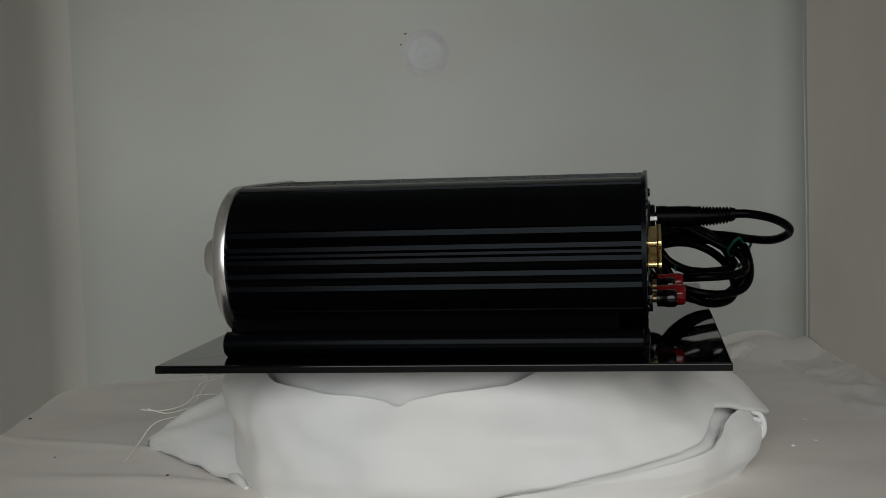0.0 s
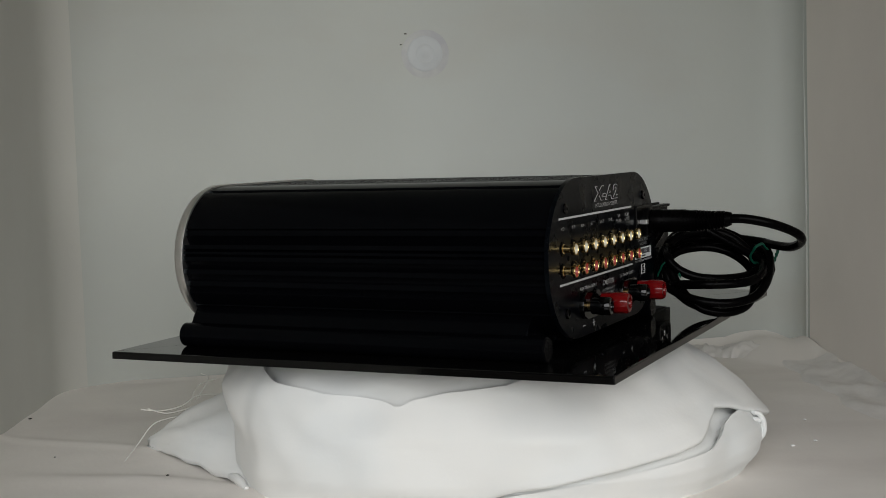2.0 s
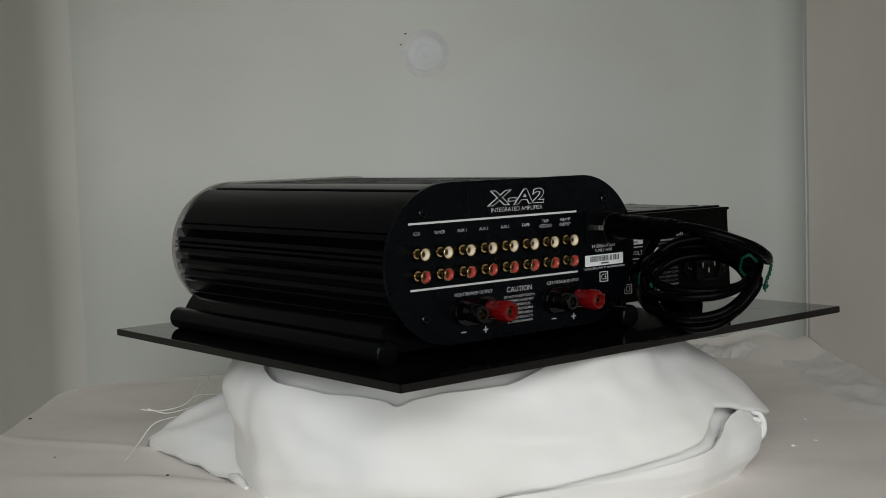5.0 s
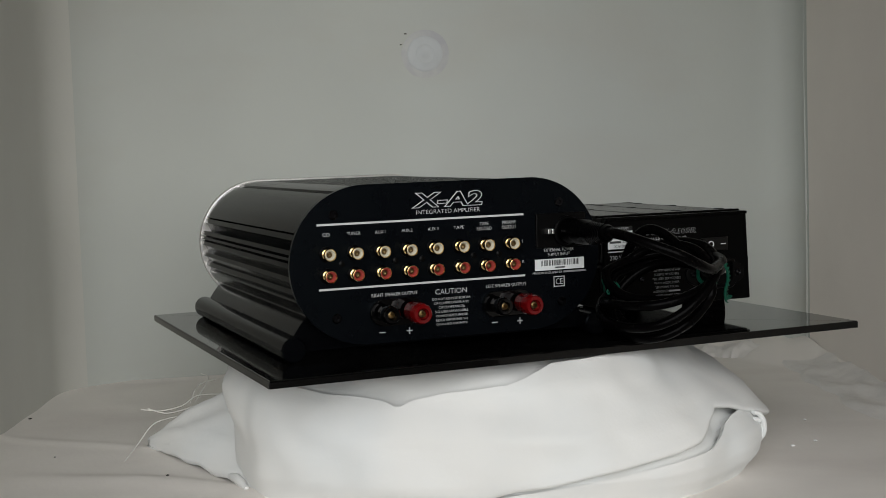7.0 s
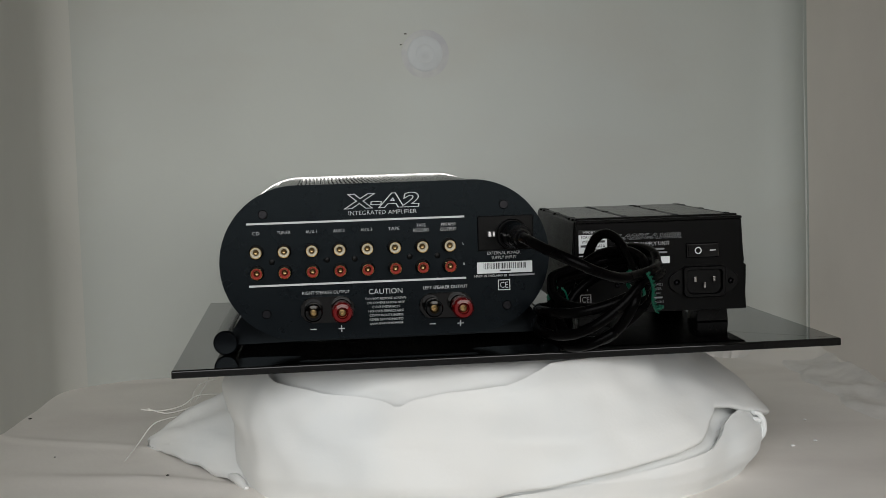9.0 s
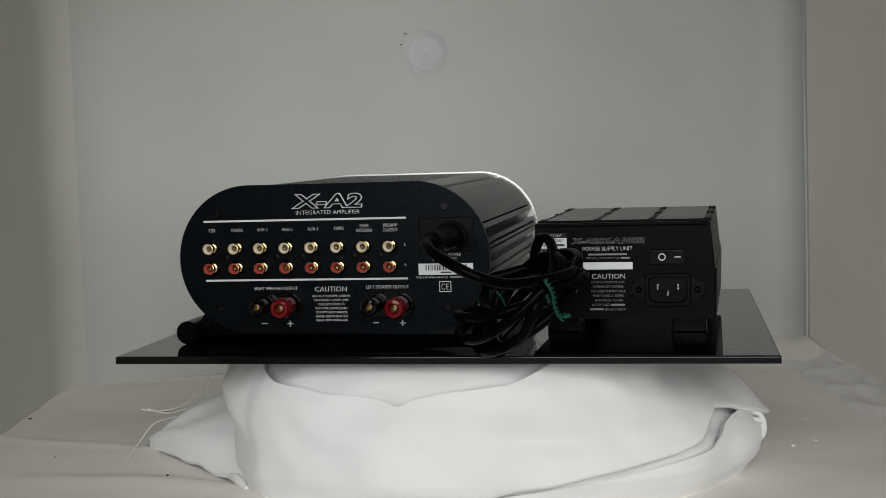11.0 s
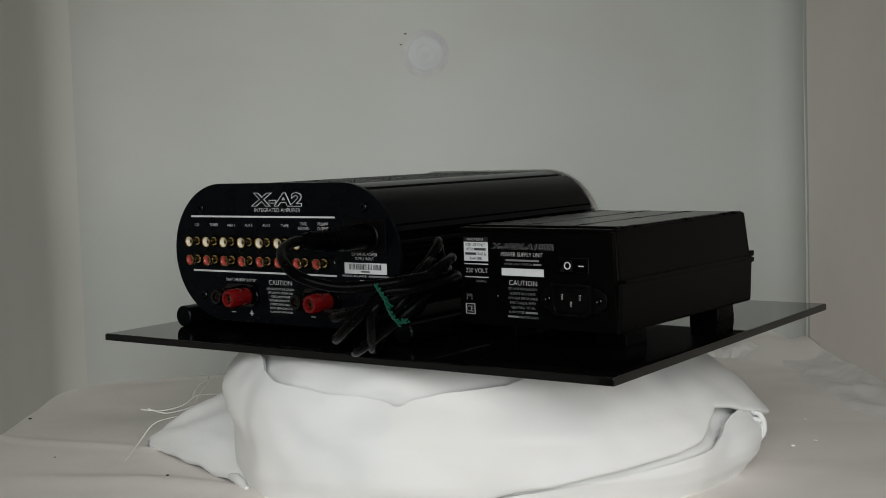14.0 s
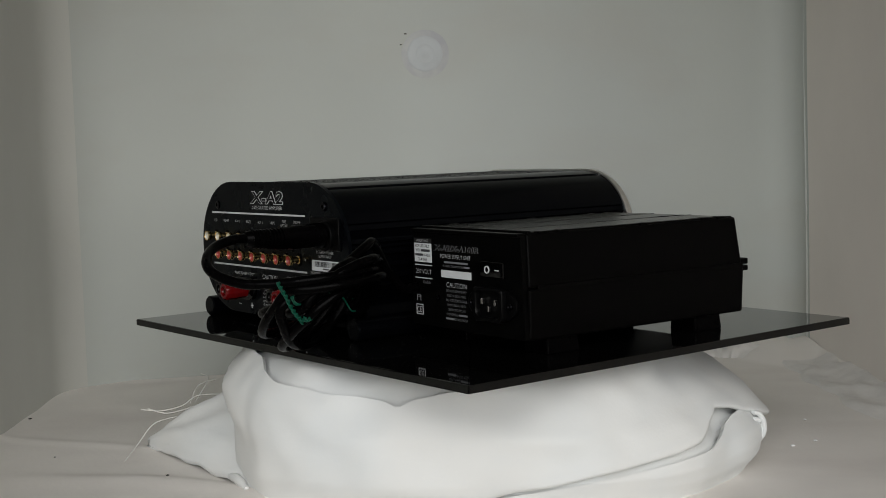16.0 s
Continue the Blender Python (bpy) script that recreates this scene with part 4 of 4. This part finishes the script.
    for b in ((0.0663, 0.0708, 0.0344, 0.0348), (0.0663, 0.0667, 0.0308, 0.0344), (0.0704, 0.0708, 0.0308, 0.0344), (0.0675, 0.0696, 0.0333, 0.0336)):
        part("mark_frame", boxed(b[0], b[1], y - 0.0003, y + 0.0005, b[2], b[3]), M_INKGREY, panel)
    ce_mark(panel, 0.0692, y, 0.0247, 0.0080, 0.0072)
    letters("X-A2/X-A100R", 0.1138, y, 0.0685, 0.0494, 0.0036, M_INKGREY, panel, shear=0.2, offset=0.050, lift=0.0003)
    letters("X-A2/X-A100R", 0.1138, y, 0.0685, 0.0494, 0.0036, M_PSUPANEL, panel, shear=0.2, offset=0.012, lift=0.0006)
    letters("POWER SUPPLY UNIT", 0.1133, y, 0.0631, 0.0342, 0.0028, M_INK, panel, lift=0.0004)
    part("printed_bar", boxed(0.1000, 0.1266, y - 0.0003, y + 0.0005, 0.0585, 0.0597), M_INKGREY, panel)
    letters("POWER CONSUMPTION", 0.1100, y, 0.0566, 0.0225, 0.0015, M_INKGREY, panel, lift=0.0004)
    part("printed_bar", boxed(0.1222, 0.1285, y - 0.0003, y + 0.0005, 0.0560, 0.0572), M_INKGREY, panel)
    part("blank_label", boxed(0.0965, 0.1303, y - 0.0004, y + 0.0005, 0.0487, 0.0537), M_PAPER, panel, "blank white label")
    letters("CAUTION", 0.1137, y, 0.0440, 0.0228, 0.0034, M_INK, panel, lift=0.0004)
    for i, (word, wd) in enumerate((("DO NOT REMOVE ANY", 0.0232), ("SCREWS OR COVERS.", 0.0212), ("NO USER SERVICEABLE", 0.0236), ("PARTS INSIDE. REFER", 0.0210), ("SERVICING TO AN", 0.0192), ("AUTHORISED", 0.0130), ("SERVICE AGENT", 0.0150))):
        x = 0.1134 + (0 if i < 5 else (-0.0052 if i == 5 else 0.0048))
        letters(word, x, y, 0.0400 - 0.00315 * i, wd, 0.0017, M_INKGREY, panel, lift=0.0004)
    part("printed_bar", boxed(0.1152, 0.1246, y - 0.0003, y + 0.0005, 0.0236, 0.0248), M_INKGREY, panel)
    part("printed_bar", boxed(0.1006, 0.1098, y - 0.0003, y + 0.0005, 0.0205, 0.0217), M_INKGREY, panel)
    return root


psu = power_supply()
psu.matrix_world = pose(psu.location.x + 0.0034, psu.location.y - 0.0017, psu.location.z, 0, 0, -2.0)   # it stands slightly askew


# ---- the coiled supply cable ----
def power_cable():
    root = tagged(empty("power_cable", (0.05, -0.185, GLASS_TOP)), "coiled black power cable tied with green twist ties", "cable")
    R = 0.0034
    # The coil lies slanting between its two ties: the upper halves lean on the power supply, the lower halves sag outwards.
    mid, lengthways, outward = Vector((0.060, -0.176, 0.0)), Vector((0.52, -0.854, 0.0)), Vector((-0.854, -0.52, 0.0))
    pts = [(0.0085, -0.200, 0.0785), (0.0095, -0.214, 0.0780), (0.0165, -0.2315, 0.0737), (0.0325, -0.2445, 0.0660), (0.0470, -0.2450, 0.0590), (0.0640, -0.2340, 0.0535)]
    upper = ((-0.036, 0.058), (-0.026, 0.064), (-0.042, 0.053), (-0.032, 0.051), (-0.039, 0.065))
    lower = ((0.016, 0.0305), (0.037, 0.0145), (0.025, 0.0060), (0.038, 0.0290), (0.012, 0.0075))
    reach_out = (0.046, 0.036, 0.043, 0.034, 0.039)
    reach_in = (0.036, 0.041, 0.034, 0.039, 0.036)
    packed = ((0.0035, 0.0110), (-0.0065, -0.0055), (0.0002, 0.0055), (-0.0098, -0.0110), (-0.0030, 0.0))
    for i in range(5):
        for k in range(16):
            a = 2 * math.pi * k / 16
            c, sn = math.cos(a), math.sin(a)
            f = k / 16
            out, z = (upper if sn >= 0 else lower)[i]
            near = packed[i] if c < 0 or f < 0.5 else packed[(i + 1) % 5]
            reach = (reach_out[i] if f < 0.5 else reach_out[(i + 1) % 5]) if c >= 0 else reach_in[i]
            bow = abs(sn) ** 1.15
            ends = 0.0395 + 0.0032 * c
            p = mid + lengthways * reach * math.copysign(abs(c) ** 0.85, c) + outward * (out * bow + near[0] * (1 - bow))
            p.z = max(ends + (z - ends) * bow + near[1] * (1 - bow), GLASS_TOP + R + 0.0004)
            p.y = min(p.y, -0.1455 if p.x < 0.042 else -0.114)
            pts.append(tuple(p))
    pts += [(0.0830, -0.196, 0.0480), (0.0835, -0.172, 0.0610), (0.0800, -0.153, 0.0715), (0.0735, -0.1425, 0.0742), (0.0680, -0.134, 0.0670), (0.0650, -0.124, 0.0510), (0.0655, -0.1120, 0.0390)]
    part("lead", tube(bmesh.new(), smooth_path(pts, 5), R, 12), M_RUBBER, root, "black rubber lead", smooth=60)
    # Plug with a ribbed sleeve.
    plug = [(0.0088, -0.1435), (0.0090, -0.150), (0.0084, -0.152), (0.0084, -0.168), (0.0078, -0.172), (0.0078, -0.176)]
    part("plug", turned([(r, y) for r, y in plug], (0.0117, 0, 0.0768), n=28), M_RUBBER, root, "black cylindrical plug", smooth=40)
    sleeve = []
    for i in range(9):
        y = -0.1762 - 0.0025 * i
        r = 0.0078 - 0.00018 * i
        sleeve += [(r, y), (r, y - 0.0014), (r - 0.0013, y - 0.0015), (r - 0.0013, y - 0.0024)]
    sleeve += [(0.0058, -0.1990), (0.0046, -0.2030)]
    bm = turned(sleeve, (0.0117, 0, 0.0768), n=24)
    for w in bm.verts:
        k = max(0.0, (-0.1762 - w.co.y) / 0.027)
        w.co.x -= 0.0032 * k * k
        w.co.z += 0.0015 * k * k
    part("strain_relief", bm, M_RUBBER, root, "ribbed black strain relief", smooth=40)
    # Green ties: a band drawn round the strands, its ends twisted together and crumpled.
    def band(along_at, deep, top, foot, n=26):
        """A flattened ring through which the strands' bends pass: it runs from its top to its foot, both (outward, height)."""
        out = []
        for i in range(n + 1):
            a = 2 * math.pi * i / n
            f = 0.5 - 0.5 * math.sin(a)
            p = mid + lengthways * (along_at + deep * math.cos(a) + 0.0006 * math.sin(5 * a)) + outward * (top[0] + (foot[0] - top[0]) * f)
            out.append(Vector((p.x, p.y, top[1] + (foot[1] - top[1]) * f + 0.0006 * math.cos(4 * a))))
        return out

    def twist(bm, start, end, turns, r, seed):
        line = smooth_path([start, start.lerp(end, 0.35) + Vector((0.001, -0.0015, 0.0005)), start.lerp(end, 0.7) + Vector((-0.001, -0.001, -0.0008)), end], 12)
        for phase in (0, math.pi):
            path = []
            for i, p in enumerate(line):
                a = phase + 2 * math.pi * turns * i / len(line)
                path.append(p + Vector((math.cos(a), 0.4 * math.sin(a), math.sin(a))) * 0.0010 + noise.noise_vector(p * 180 + Vector((seed, 0, 0))) * 0.0005)
            tube(bm, path, lambda s: r * (0.75 + 0.25 * math.sin(30 * s + phase)), 6)

    tie = bmesh.new()
    tube(tie, band(0.0365, 0.0062, (0.0045, 0.0545), (-0.0050, 0.0390)), 0.0009, 6)
    tube(tie, band(0.0366, 0.0066, (0.0056, 0.0540), (-0.0040, 0.0385)), 0.0007, 6)
    knot, tail = (mid + lengthways * f + outward * g for f, g in ((0.0515, 0.0035), (0.0455, -0.0105)))
    twist(tie, Vector((knot.x, knot.y, 0.0550)), Vector((tail.x, tail.y, 0.0285)), 5.0, 0.0009, 1.0)
    twist(tie, Vector((tail.x, tail.y, 0.0310)), Vector((tail.x + 0.0035, tail.y + 0.0030, 0.0315)), 1.5, 0.0008, 5.0)
    part("twist_tie", tie, M_GREEN, root, "green plastic twist tie", smooth=60)
    tie = bmesh.new()
    tube(tie, band(-0.0360, 0.0060, (0.0040, 0.0440), (-0.0080, 0.0250)), 0.0007, 6)
    knot = mid + lengthways * -0.0300 + outward * 0.0070
    twist(tie, Vector((knot.x, knot.y, 0.0400)), Vector((knot.x - 0.0060, knot.y - 0.0035, 0.0340)), 2.0, 0.0008, 9.0)
    part("twist_tie", tie, M_GREEN, root, "green plastic twist tie", smooth=60)
    return root


cable = power_cable()


# ---- what moves: all that stands on the glass turns with it ----
def motions():
    for thing in (sheet, amp, psu, cable):
        base = thing.matrix_basis.copy()
        rows = []
        for i in range(65):
            t = DURATION * i / 64
            rows.append((t, pose(0, 0, 0, 0, 0, table_angle(t)) @ base))
        walk(thing, rows)


motions()
